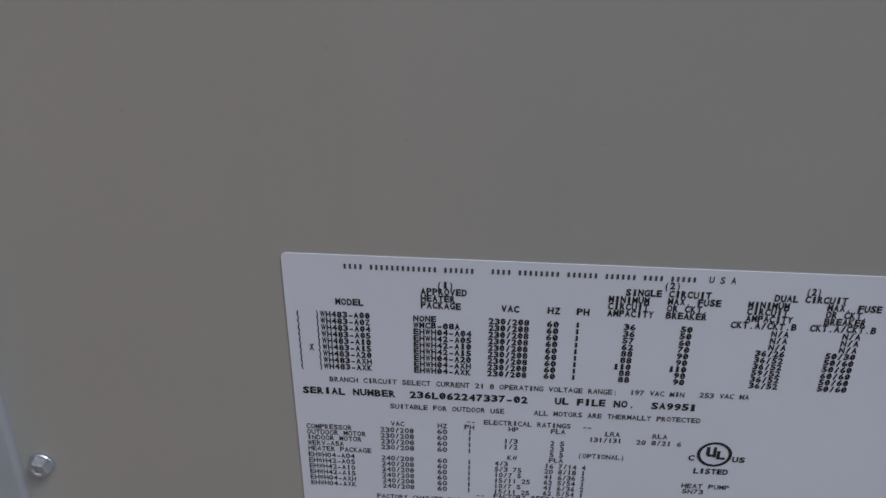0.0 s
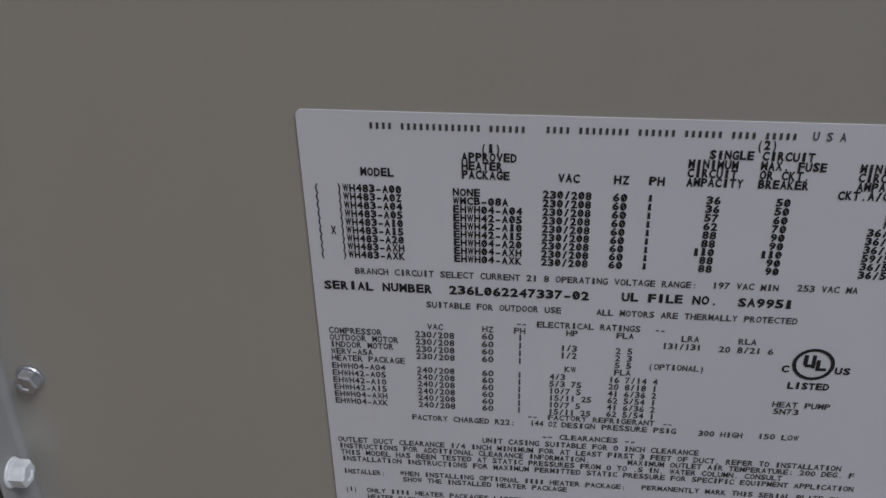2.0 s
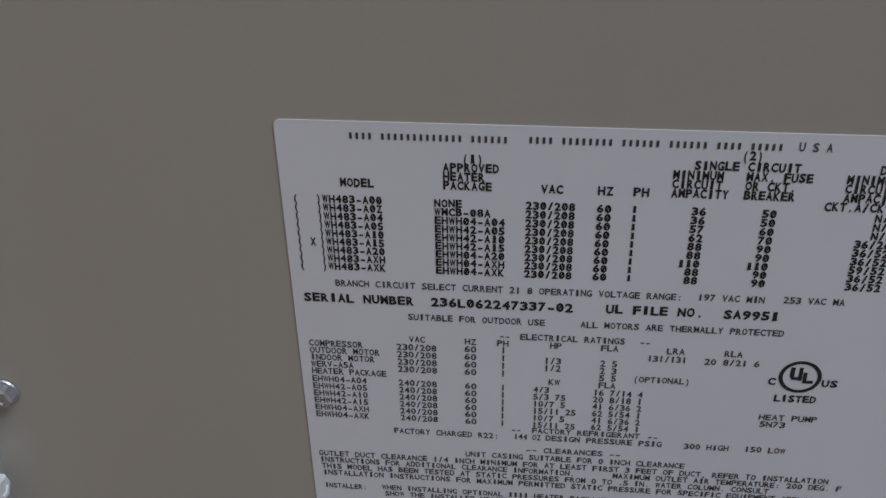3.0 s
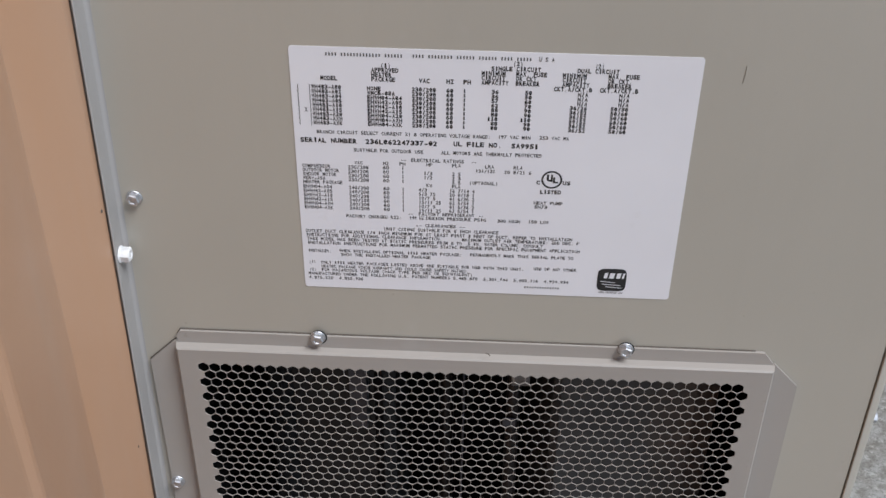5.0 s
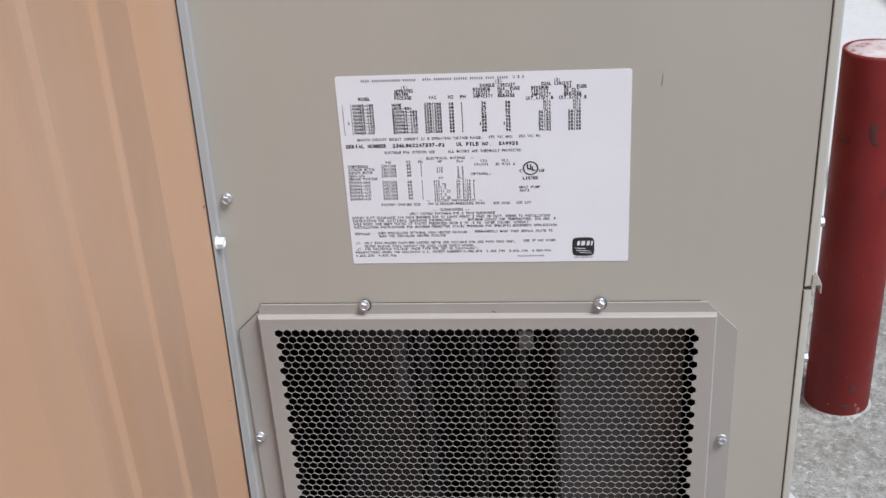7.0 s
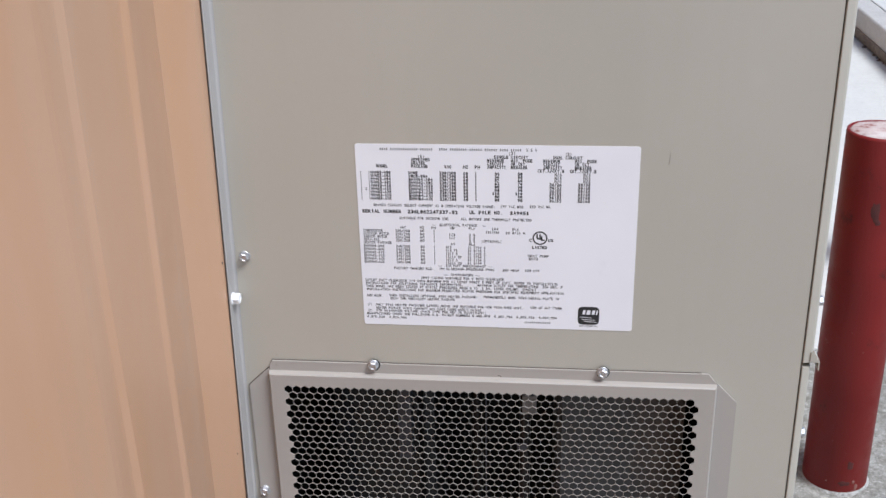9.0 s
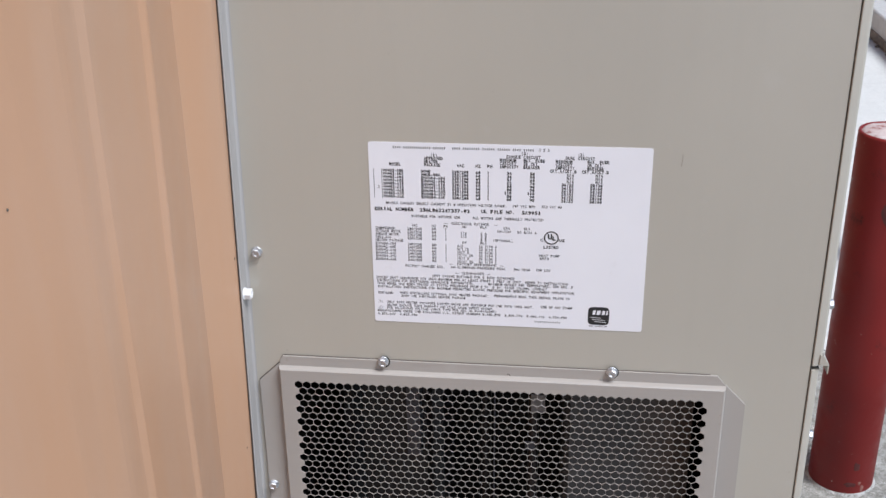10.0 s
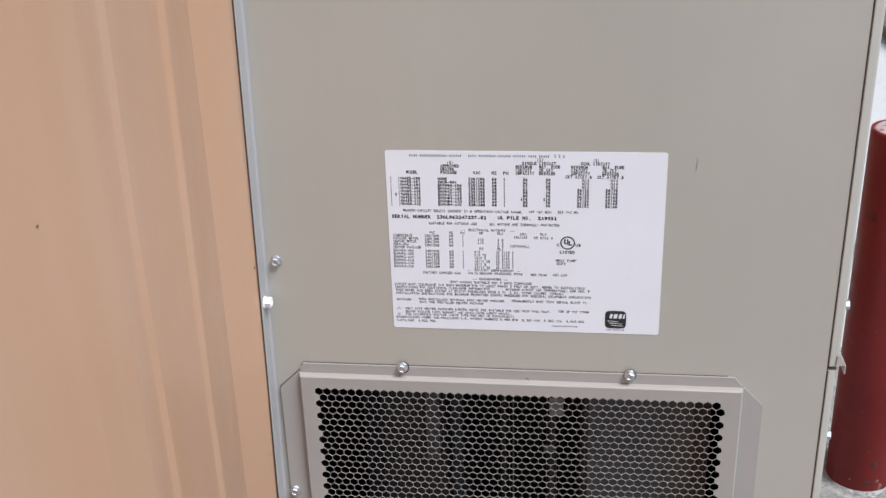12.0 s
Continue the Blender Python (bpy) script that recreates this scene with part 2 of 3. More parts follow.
# one rib: distance from the cabinet's face along the wall, and height over the sheet
RIB = [
    (0.000, 0.0), (0.022, 0.0), (0.088, -0.0108), (0.092, -0.0104), (0.209, 0.0172), (0.212, 0.0178), (0.215, 0.0177), (0.222, 0.0160), (0.225, 0.0159),
    (0.262, 0.0182), (0.306, 0.0210), (0.311, 0.0211), (0.320, 0.0192), (0.324, 0.0191), (0.340, 0.0197), (0.348, 0.0195), (0.372, 0.0170),
    (0.398, 0.0150), (0.403, 0.0143), (0.460, 0.0070), (0.520, 0.0), (0.585, 0.0),
]
PITCH_RIB = 0.600


def siding_points():
    """Plan line of the ribbed sheet: flat bands and broad shallow ribs with a long slope and two fine beads."""
    pts = []
    for k in range(-14, 11):
        for u, d in RIB:
            y = -(u + k * PITCH_RIB)
            behind = -0.015 < y < 1.12  # the sheet lies flat where the cabinet is screwed to it
            pts.append((WALL_X if behind else WALL_X + d, y))
    return sorted(pts, key=lambda p: p[1])


def siding_x(y, z):
    """The sheet's surface beside the cabinet."""
    u = -(y + SWEEP * (z - 1.3))
    d = float(np.interp(u, [p[0] for p in RIB], [p[1] for p in RIB]))
    return WALL_X + d + LEAN * (z - 1.3)


wall = tagged(empty("wall_west"), "tan ribbed sheet-metal siding of a building", "wall", kind="structure")


def siding_sheet():
    """The ribbed sheet in upright bands, its ribs wandering a few millimetres as thin sheet does."""
    b = bmesh.new()
    points = siding_points()
    levels = [0.02 + 3.08 * k / 44 for k in range(45)]
    grid = []
    for z in levels:
        row = []
        for x, y in points:
            raised = max(0.0, x - WALL_X) / 0.018
            sway = 0.0022 * math.sin(5.1 * z + 9.0 * y) + 0.0014 * math.sin(11.7 * z + 23.0 * y)
            buckle = 0.0007 * math.sin(6.3 * z + 14.0 * y) * raised
            row.append(b.verts.new((x + buckle, y + sway * raised - SWEEP * (z - 1.3), z)))
        grid.append(row)
    for lower, upper in zip(grid, grid[1:]):
        for k in range(len(points) - 1):
            b.faces.new((lower[k], lower[k + 1], upper[k + 1], upper[k]))
    return b


part("siding", lean(siding_sheet()), SIDING, wall, smooth=False)
part("wall_core", box((-7.0, -6.3, 0.0), (-0.045, 8.2, 3.1)), CAVITY, wall)
part("eave_trim", box((-0.24, -6.3, 3.1), (0.09, 8.2, 3.24), 0.01), SIDING, wall)
thing("roof", box((-7.1, -6.4, 3.105), (-0.245, 8.3, 3.22), 0.01), SIDING, "plain flat sheet-metal roof", "roof", kind="structure")

# ---- wall-hung heat pump ----
pump = tagged(empty("wall_heat_pump", (0, 0, 0)), "beige enamelled wall-hung heat pump cabinet with a perforated side guard", "heat pump")
L, R, TOP, FOOT, DEPTH = 0.0074, 0.5566, 2.46, 0.44, 1.06
HX0, HX1, HZ0, HZ1 = 0.047, 0.468, 0.60, 1.196


def plate_with_hole(x0, x1, z0, z1, a0, a1, b0, b1, y0, y1):
    b = bmesh.new()
    for lo, hi in (((x0, y0, z0), (a0, y1, z1)), ((a1, y0, z0), (x1, y1, z1)), ((a0, y0, z0), (a1, y1, b0)), ((a0, y0, b1), (a1, y1, z1))):
        box(lo, hi, bm=b)
    bmesh.ops.remove_doubles(b, verts=b.verts, dist=0.00001)
    twins = {}
    for f in b.faces:
        twins.setdefault(tuple(round(c, 5) for c in f.calc_center_median()), []).append(f)
    bmesh.ops.delete(b, geom=[f for fs in twins.values() if len(fs) > 1 for f in fs], context="FACES")
    for v in b.verts:
        if v.co.x < a0 - 0.001:
            v.co.x += LEAN * (v.co.z - 1.3)
    return b


part("side_panel", plate_with_hole(L, R, FOOT, TOP, HX0, HX1, HZ0, HZ1, 0.0, 0.0016), PAINT, pump, "plain beige enamelled side panel")
part("far_side_panel", box((L, DEPTH - 0.0016, FOOT), (R, DEPTH, TOP)), PAINT, pump)
part("cabinet_top", box((L, 0.002, TOP - 0.002), (R, DEPTH - 0.002, TOP)), PAINT, pump)
part("cabinet_base", box((L, 0.002, FOOT), (R, DEPTH - 0.002, FOOT + 0.002)), PAINT, pump)

# inner compartment behind the guard, its shade put into the near-black colours
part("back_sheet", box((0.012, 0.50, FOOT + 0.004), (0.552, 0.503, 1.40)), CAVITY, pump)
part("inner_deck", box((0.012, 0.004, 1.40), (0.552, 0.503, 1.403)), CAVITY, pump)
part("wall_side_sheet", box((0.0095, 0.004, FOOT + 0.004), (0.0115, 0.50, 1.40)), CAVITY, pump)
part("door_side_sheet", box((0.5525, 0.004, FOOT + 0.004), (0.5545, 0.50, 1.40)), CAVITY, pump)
part("baffle", sheet_profile([(0.196, 0.150), (0.190, 0.090), (0.180, 0.084), (0.172, 0.092), (0.098, 0.096), (0.090, 0.084), (0.080, 0.086), (0.074, 0.150)], 0.50, 1.36, 0.001), BAFFLE_SHADE, pump, "galvanised baffle inside the cabinet, near-black with shade in its colour")
part("baffle", sheet_profile([(0.462, 0.16), (0.458, 0.050), (0.440, 0.046), (0.332, 0.052), (0.326, 0.060), (0.322, 0.40)], 0.50, 1.36, 0.001), BAFFLE_BROWN, pump, "brown-stained baffle inside the cabinet, darkened with shade")


def tube(points, radius):
    cu = bpy.data.curves.new("tube", "CURVE")
    cu.dimensions, cu.bevel_depth, cu.bevel_resolution, cu.use_fill_caps = "3D", radius, 3, True
    sp = cu.splines.new("POLY")
    sp.points.add(len(points) - 1)
    for p, q in zip(sp.points, points):
        p.co = (*q, 1)
    return cu


def tube_part(name, points, radius, material, parent, label=""):
    ob = new(name, tube(points, radius))
    ob.data.materials.append(material)
    me = bpy.data.meshes.new_from_object(ob.evaluated_get(bpy.context.evaluated_depsgraph_get()))
    bpy.data.objects.remove(ob)
    made = new(name, me)
    made.parent = parent
    return tagged(made, label)


tube_part("pipe", [(0.232, 0.16, 0.52), (0.232, 0.16, 1.16), (0.230, 0.17, 1.20), (0.220, 0.20, 1.24), (0.215, 0.30, 1.25)], 0.0075, COPPER, pump, "copper refrigerant pipe, darkened with the compartment's shade")
tube_part("pipe", [(0.292, 0.055, 0.52), (0.292, 0.055, 1.13), (0.291, 0.062, 1.19), (0.290, 0.10, 1.23), (0.288, 0.30, 1.25)], 0.006, COPPER, pump, "refrigerant pipe, darkened with the compartment's shade")
part("pipe_tag", box((0.2890, 0.0460, 1.127), (0.3040, 0.0475, 1.150), 0.0005, 1), TAG, pump, "pale paper tag on the pipe, dimmed with shade")
# strip added to draw the pale streak seen behind the guard
part("pale_streak_strip", sheet_profile([(0.166, 0.092), (0.165, 0.082), (0.151, 0.083), (0.150, 0.094)], 1.04, 1.30, 0.001), INNER_GREY, pump, "grey strip added to draw a pale streak inside the cabinet")
tube_part("wire", [(0.250, 0.050, 0.56), (0.2495, 0.050, 0.90), (0.2505, 0.050, 1.10), (0.250, 0.060, 1.20), (0.246, 0.12, 1.25)], 0.0009, INNER_GREY, pump, "thin grey wire inside the cabinet")
# small plate placed to match a grey spot in the camera's view
part("grey_spot", box((0.2835, 0.0470, 1.079), (0.2945, 0.0485, 1.090), 0.0005, 1), INNER_GREY, pump, "small grey spot piece behind the guard")

# mounting flange against the wall
part("mounting_flange", lean(box((0.0062, -0.0185, FOOT), (0.0076, 0.0012, TOP), 0.0004, 1)), FLANGE_PAINT, pump, "grey mounting flange screwed to the siding")


def flange_bend():
    """The rounded inside fold between the flange and the side panel."""
    b = bmesh.new()
    r, x, y = 0.0034, 0.0076, -0.0001
    rim = [(x + r - r * math.cos(radians(a)), y - r + r * math.sin(radians(a))) for a in range(0, 91, 15)]
    rim = [(x - 0.0006, y - r)] + rim + [(x + r, y + 0.0006), (x - 0.0006, y + 0.0006)]
    low = [b.verts.new((px, py, FOOT)) for px, py in rim]
    top = [b.verts.new((px, py, TOP)) for px, py in rim]
    for k in range(len(rim)):
        n = (k + 1) % len(rim)
        b.faces.new((low[k], low[n], top[n], top[k]))
    b.faces.new(low)
    b.faces.new(top)
    return b


part("flange_bend", lean(flange_bend()), FLANGE_PAINT, pump, "rounded fold of the mounting flange")
part("dark_edge_line", lean(box((0.0054, -0.0187, FOOT), (0.0061, -0.0165, TOP))), DARK_BROWN, pump, "thin dark line along the flange edge")

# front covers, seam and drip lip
# black strip drawn in the open joint in place of its shade
part("gap_shade_strip", box((0.5567, 0.0050, FOOT), (0.5577, 0.012, TOP)), RUBBER_AND_GAP, pump, "black strip standing in for shade in the cover joint")


def cover(z0, z1, x1):
    """A front cover whose narrow edge turns away from the side panel and rounds into its face."""
    b = bmesh.new()
    x0 = 0.5578
    rim = [(x0, 0.0022), (x0, -0.0006), (x0 + 0.0005, -0.0012), (x0 + 0.0016, -0.0011), (x1 - 0.0030, 0.0006), (x1 - 0.0012, 0.0018), (x1 - 0.0003, 0.0036), (x1, 0.0060), (x1, DEPTH), (x0, DEPTH)]
    low = [b.verts.new((x, y, z0)) for x, y in rim]
    top = [b.verts.new((x, y, z1)) for x, y in rim]
    for k in range(len(rim)):
        n = (k + 1) % len(rim)
        b.faces.new((low[k], low[n], top[n], top[k]))
    b.faces.new(low)
    b.faces.new(top)
    return b


upper = part("upper_cover", cover(1.2255, TOP, 0.5679), PAINT, pump, "upper front cover with folded edges")
lower = part("lower_cover", cover(FOOT, 1.2205, 0.5664), PAINT, pump, "lower front cover with folded edges")


def drip_lip():
    b = bmesh.new()
    line = [(0.5678, 1.2370), (0.5742, 1.2262), (0.5742, 1.2165), (0.5732, 1.2165), (0.5732, 1.2256), (0.5678, 1.2350)]
    a = [b.verts.new((x, 0.001, z)) for x, z in line]
    c = [b.verts.new((x, DEPTH - 0.002, z)) for x, z in line]
    for i in range(len(line)):
        j = (i + 1) % len(line)
        b.faces.new((a[i], a[j], c[j], c[i]))
    for q in ((0, 1, 4, 5), (1, 2, 3, 4)):
        b.faces.new([a[i] for i in q])
        b.faces.new([c[i] for i in q])
    gusset = bmesh.new()
    tri = [(0.5648, 1.2372), (0.5668, 1.2372), (0.5738, 1.2262), (0.5648, 1.2262)]
    g0 = [gusset.verts.new((x, -0.0008, z)) for x, z in tri]
    g1 = [gusset.verts.new((x, 0.0008, z)) for x, z in tri]
    gusset.faces.new(g0)
    gusset.faces.new(g1)
    for i in range(4):
        gusset.faces.new((g0[i], g0[(i + 1) % 4], g1[(i + 1) % 4], g1[i]))
    return join(b, gusset)


part("drip_lip", drip_lip(), PAINT, upper, "pale folded drip lip")


# ---- hex-head screws ----
def screw_mesh(name, material, washer=0.0058, flats=0.0044, height=0.0050):
    b = lathe([(washer * 0.97, 0.0), (washer, 0.0004), (washer * 0.95, 0.0010), (flats * 0.9, 0.0013)], 24, "y")
    hexa = lathe([(flats * 1.12, 0.0011), (flats * 1.12, height - 0.0008), (flats * 0.93, height), (flats * 0.62, height), (flats * 0.50, height - 0.0006)], 6, "y")
    join(b, hexa)
    return finish(b, name, material)


SCREW = screw_mesh("screw", ZINC)
BOLT = screw_mesh("bolt", WHITE_BOLT, 0.0064, 0.0050, 0.0075)


def fastener(name, mesh, parent, at, turn=(0, 0, 0), label=""):
    ob = new(name, mesh)
    ob.parent = parent
    ob.matrix_basis = pose(*at, *turn)
    return tagged(ob, label)


fastener("screw", SCREW, pump, (0.0205, 0.0, 1.324), (4, 10, -3), "zinc hex-head screw")
fastener("screw", SCREW, pump, (0.0275, 0.0, 1.724), (0, 33, 0), "zinc hex-head screw")
for z, spin in ((1.283, 12), (0.879, 40), (1.685, 25)):
    fastener("bolt", BOLT, pump, (0.0076 + LEAN * (z - 1.3), -0.0105, z), (0, spin, 90), "white-painted hex bolt head")
for z, spin in ((1.286, 5), (1.640, 20)):
    fastener("screw", SCREW, upper, (0.5677, 0.012, z), (0, spin, 90), "zinc hex-head screw")
for z, spin in ((1.140, 9), (0.800, 31)):
    fastener("screw", SCREW, lower, (0.5662, 0.012, z), (0, spin, 90), "zinc hex-head screw")

# ---- perforated guard ----
FACE_Y = -0.010
FX0, FX1, FZ0, FZ1 = 0.0355, 0.4784, 0.585, 1.1991


def guard_pan():
    """Flat flanges with clipped corners, and the four sloped sides up to the face."""
    b = bmesh.new()
    y = -0.0016
    foot = 0.0015
    # the pan's foot and its rim
    low = [(FX0 - foot, y, FZ0 - foot), (FX1 + foot, y, FZ0 - foot), (FX1 + foot, y, FZ1 + 0.001), (FX0 - foot, y, FZ1 + 0.001)]
    rim = [(FX0, FACE_Y + 0.0012, FZ0), (FX1, FACE_Y + 0.0012, FZ0), (FX1, FACE_Y + 0.0012, FZ1), (FX0, FACE_Y + 0.0012, FZ1)]
    inn = [(FX0 + 0.0012, FACE_Y, FZ0 + 0.0012), (FX1 - 0.0012, FACE_Y, FZ0 + 0.0012), (FX1 - 0.0012, FACE_Y, FZ1 - 0.0012), (FX0 + 0.0012, FACE_Y, FZ1 - 0.0012)]
    rows = [[b.verts.new(p) for p in ring] for ring in (low, rim, inn)]
    for r0, r1 in zip(rows, rows[1:]):
        for i in range(4):
            b.faces.new((r0[i], r0[(i + 1) % 4], r1[(i + 1) % 4], r1[i]))
    return b


guard = part("vent_guard", guard_pan(), GRILLE_PAINT, pump, "raised beige guard with hexagonal perforations")


def flange_strip(points):
    """A thin flat strip of sheet on the panel."""
    b = bmesh.new()
    front = [b.verts.new((x, -0.0032, z)) for x, z in points]
    back = [b.verts.new((x, -0.0006, z)) for x, z in points]
    b.faces.new(front)
    b.faces.new(back)
    for i in range(len(points)):
        j = (i + 1) % len(points)
        b.faces.new((front[i], front[j], back[j], back[i]))
    return b


part("flange", flange_strip([(0.0355, 1.1945), (0.4785, 1.1945), (0.4785, 1.2005), (0.4705, 1.2105), (0.0385, 1.2105), (0.0355, 1.2065)]), GRILLE_PAINT, guard)
part("flange", flange_strip([(0.0350, 0.590), (0.0350, 1.2010), (0.0335, 1.2010), (0.0125, 1.1810), (0.0125, 0.610)]), GRILLE_PAINT, guard)
part("flange", flange_strip([(0.4792, 0.590), (0.4792, 1.2010), (0.4805, 1.1995), (0.4995, 1.1800), (0.4995, 0.610)]), GRILLE_PAINT, guard)
part("flange", flange_strip([(0.0365, 0.586), (0.4780, 0.586), (0.4650, 0.560), (0.0500, 0.560)]), GRILLE_PAINT, guard)

# thin dark strips that outline the upper and wall-side flange edges
def bead(points):
    b = flange_strip(points)
    for v in b.verts:
        v.co.y = -0.0013 if v.co.y < -0.001 else -0.0002
    return b


part("dark_edge_bead", bead([(0.0352, 1.2065), (0.0382, 1.2111), (0.4640, 1.2109), (0.4640, 1.2090), (0.0400, 1.2090), (0.0372, 1.2060)]), GRIME_AND_EDGE, guard, "dark bead along the flange edge")
part("dark_edge_bead", bead([(0.0117, 0.610), (0.0117, 1.1813), (0.0332, 1.2017), (0.0345, 1.2005), (0.0140, 1.1800), (0.0140, 0.610)]), GRIME_AND_EDGE, guard, "dark bead along the flange edge")
PITCH = 0.00850
STEP = PITCH * math.sqrt(3) / 2
COLS, ROWS = 48, 78
HOLE = 0.962
GX, GZ = 0.0547, 1.1816


def perforated_face():
    """A sheet with pointed-top hexagonal holes in staggered rows, and its solid margin."""
    t = 0.0008
    verts, faces, seen = [], [], {}

    def vert(x, y, z):
        key = (round(x, 6), round(y, 6), round(z, 6))
        if key not in seen:
            seen[key] = len(verts)
            verts.append((x, y, z))
        return seen[key]

    outer = PITCH / math.sqrt(3)
    inner = outer * HOLE
    for r in range(ROWS):
        for c in range(COLS):
            cx = GX + (c + 0.5 * (r % 2)) * PITCH
            cz = GZ - r * STEP
            ring = [(math.cos(radians(30 + 60 * k)), math.sin(radians(30 + 60 * k))) for k in range(6)]
            cell = [vert(cx + outer * a, FACE_Y, cz + outer * b) for a, b in ring]
            hole = []
            for k in range(12):
                a = radians(30 + 30 * k)
                rad = inner * (0.985 if k % 2 == 0 else 0.885)
                hole.append((cx + rad * math.cos(a), cz + rad * math.sin(a)))
            front = [vert(x, FACE_Y, z) for x, z in hole]
            back = [vert(x, FACE_Y + t, z) for x, z in hole]
            for k in range(6):
                n = (k + 1) % 6
                faces.append((cell[k], cell[n], front[(2 * k + 2) % 12], front[2 * k + 1], front[2 * k]))
            for k in range(12):
                n = (k + 1) % 12
                faces.append((front[k], front[n], back[n], back[k]))
    # solid margin: the honeycomb's ragged outline joined to the rectangle
    half = PITCH / 2
    x0, x1, z0, z1 = FX0 + 0.0012, FX1 - 0.0012, FZ0 + 0.0012, FZ1 - 0.0012
    def left_x(r): return GX + 0.5 * (r % 2) * PITCH - half
    def right_x(r): return GX + (COLS - 1 + 0.5 * (r % 2)) * PITCH + half
    for side, edge, limit in (("l", left_x, x0), ("r", right_x, x1)):
        line = []
        for r in range(ROWS):
            cz = GZ - r * STEP
            line += [(edge(r), cz + outer / 2), (edge(r), cz - outer / 2)]
        for (ax, az), (bx, bz) in zip(line, line[1:]):
            faces.append((vert(ax, FACE_Y, az), vert(limit, FACE_Y, az), vert(limit, FACE_Y, bz), vert(bx, FACE_Y, bz)))
    for r, limit, sign in ((0, z1, 1), (ROWS - 1, z0, -1)):
        line = [(left_x(r), GZ - r * STEP + sign * outer / 2)]
        for c in range(COLS):
            cx = GX + (c + 0.5 * (r % 2)) * PITCH
            line += [(cx, GZ - r * STEP + sign * outer), (cx + half, GZ - r * STEP + sign * outer / 2)]
        for (ax, az), (bx, bz) in zip(line, line[1:]):
            faces.append((vert(ax, FACE_Y, az), vert(bx, FACE_Y, bz), vert(bx, FACE_Y, limit), vert(ax, FACE_Y, limit)))
        for (px, pz), xl in ((line[0], x0), (line[-1], x1)):
            faces.append((vert(px, FACE_Y, pz), vert(px, FACE_Y, limit), vert(xl, FACE_Y, limit), vert(xl, FACE_Y, pz)))
    me = bpy.data.meshes.new("perforated_face")
    me.from_pydata(verts, [], faces)
    me.update()
    bm = bmesh.new()
    bm.from_mesh(me)
    bpy.data.meshes.remove(me)
    return bm


part("perforated_face", perforated_face(), GRILLE_PAINT, guard, "beige sheet with rows of hexagonal holes")
for x, z, spin in ((0.142, 1.2100, 8), (0.369, 1.2100, 27), (0.0175, 1.052, 15), (0.492, 1.052, 40)):
    fastener("screw", SCREW, guard, (x, -0.0036 if z > 1.1 else -0.0031, z), (3, spin, 0), "zinc hex-head screw")
    if z > 1.1:
        part("washer", lathe([(0.0062, 0.0), (0.0064, 0.0006), (0.0060, 0.0012)], 28, "y"), RUBBER_AND_GAP, guard, "black rubber sealing washer", at=(x + 0.0005, -0.0024, z - 0.0008))

# ---- rating label with its print ----
U0, V0 = 0.135, 1.44
LW, LH = 0.260, 0.186


def label_sheet():
    b = bmesh.new()
    pts = []
    r = 0.0022
    for cx, cz, a0 in ((LW - r, -r, 0), (r, -r, 90), (r, -LH + r, 180), (LW - r, -LH + r, 270)):
        for k in range(5):
            a = radians(a0 + 22.5 * k)
            pts.append((cx + r * math.cos(a), cz + r * math.sin(a)))
    front = [b.verts.new((x, -0.0004, z)) for x, z in pts]
    back = [b.verts.new((x, -0.00005, z)) for x, z in pts]
    b.faces.new(front)
    for i in range(len(pts)):
        j = (i + 1) % len(pts)
        b.faces.new((front[i], front[j], back[j], back[i]))
    return b


plate = part("rating_label", label_sheet(), LABEL, pump, "white printed rating label stuck to the side panel", at=(U0, 0, V0))
PRINT_Y = -0.00055


def sliver(points, y):
    """A hair-thin chip or scratch standing a touch proud of its sheet."""
    b = bmesh.new()
    front = [b.verts.new((x, y - 0.0003, z)) for x, z in points]
    back = [b.verts.new((x, y, z)) for x, z in points]
    b.faces.new(front)
    for i in range(len(points)):
        j = (i + 1) % len(points)
        b.faces.new((front[i], front[j], back[j], back[i]))
    return b


part("scratch", sliver([(0.4200, 1.4235), (0.4206, 1.4236), (0.4213, 1.4300), (0.4212, 1.4352), (0.4209, 1.4352), (0.4209, 1.4300)], 0.0), SCUFF, pump, "short dark scratch in the enamel")
part("paint_chip", sliver([(0.2665, 1.2062), (0.2690, 1.2060), (0.2702, 1.2040), (0.2696, 1.2040), (0.2686, 1.2055), (0.2665, 1.2057)], FACE_Y - 0.0001), DARK_BROWN, guard, "small dark chip on the guard edge")

for y, z, r in ((-0.4315, 1.5402, 0.0010), (-0.024, 1.327, 0.0014), (-0.028, 1.114, 0.0009)):
    ob = part("rust_spot", lathe([(r, 0.0), (r * 0.8, 0.0004)], 10), GRIME_AND_EDGE, wall, "tiny dark rust spot")
    ob.matrix_basis = pose(siding_x(y, z) + 0.0002, y, z, 0, 90, 0)

CHARS = "ABCDEFGHIJKLMNOPQRSTUVWXYZ0123456789()-/.,:"
NARROW = {"1": 0.5, "I": 0.45, ".": 0.28, ",": 0.28, ":": 0.28, "-": 0.75, "(": 0.42, ")": 0.42, "/": 0.8}


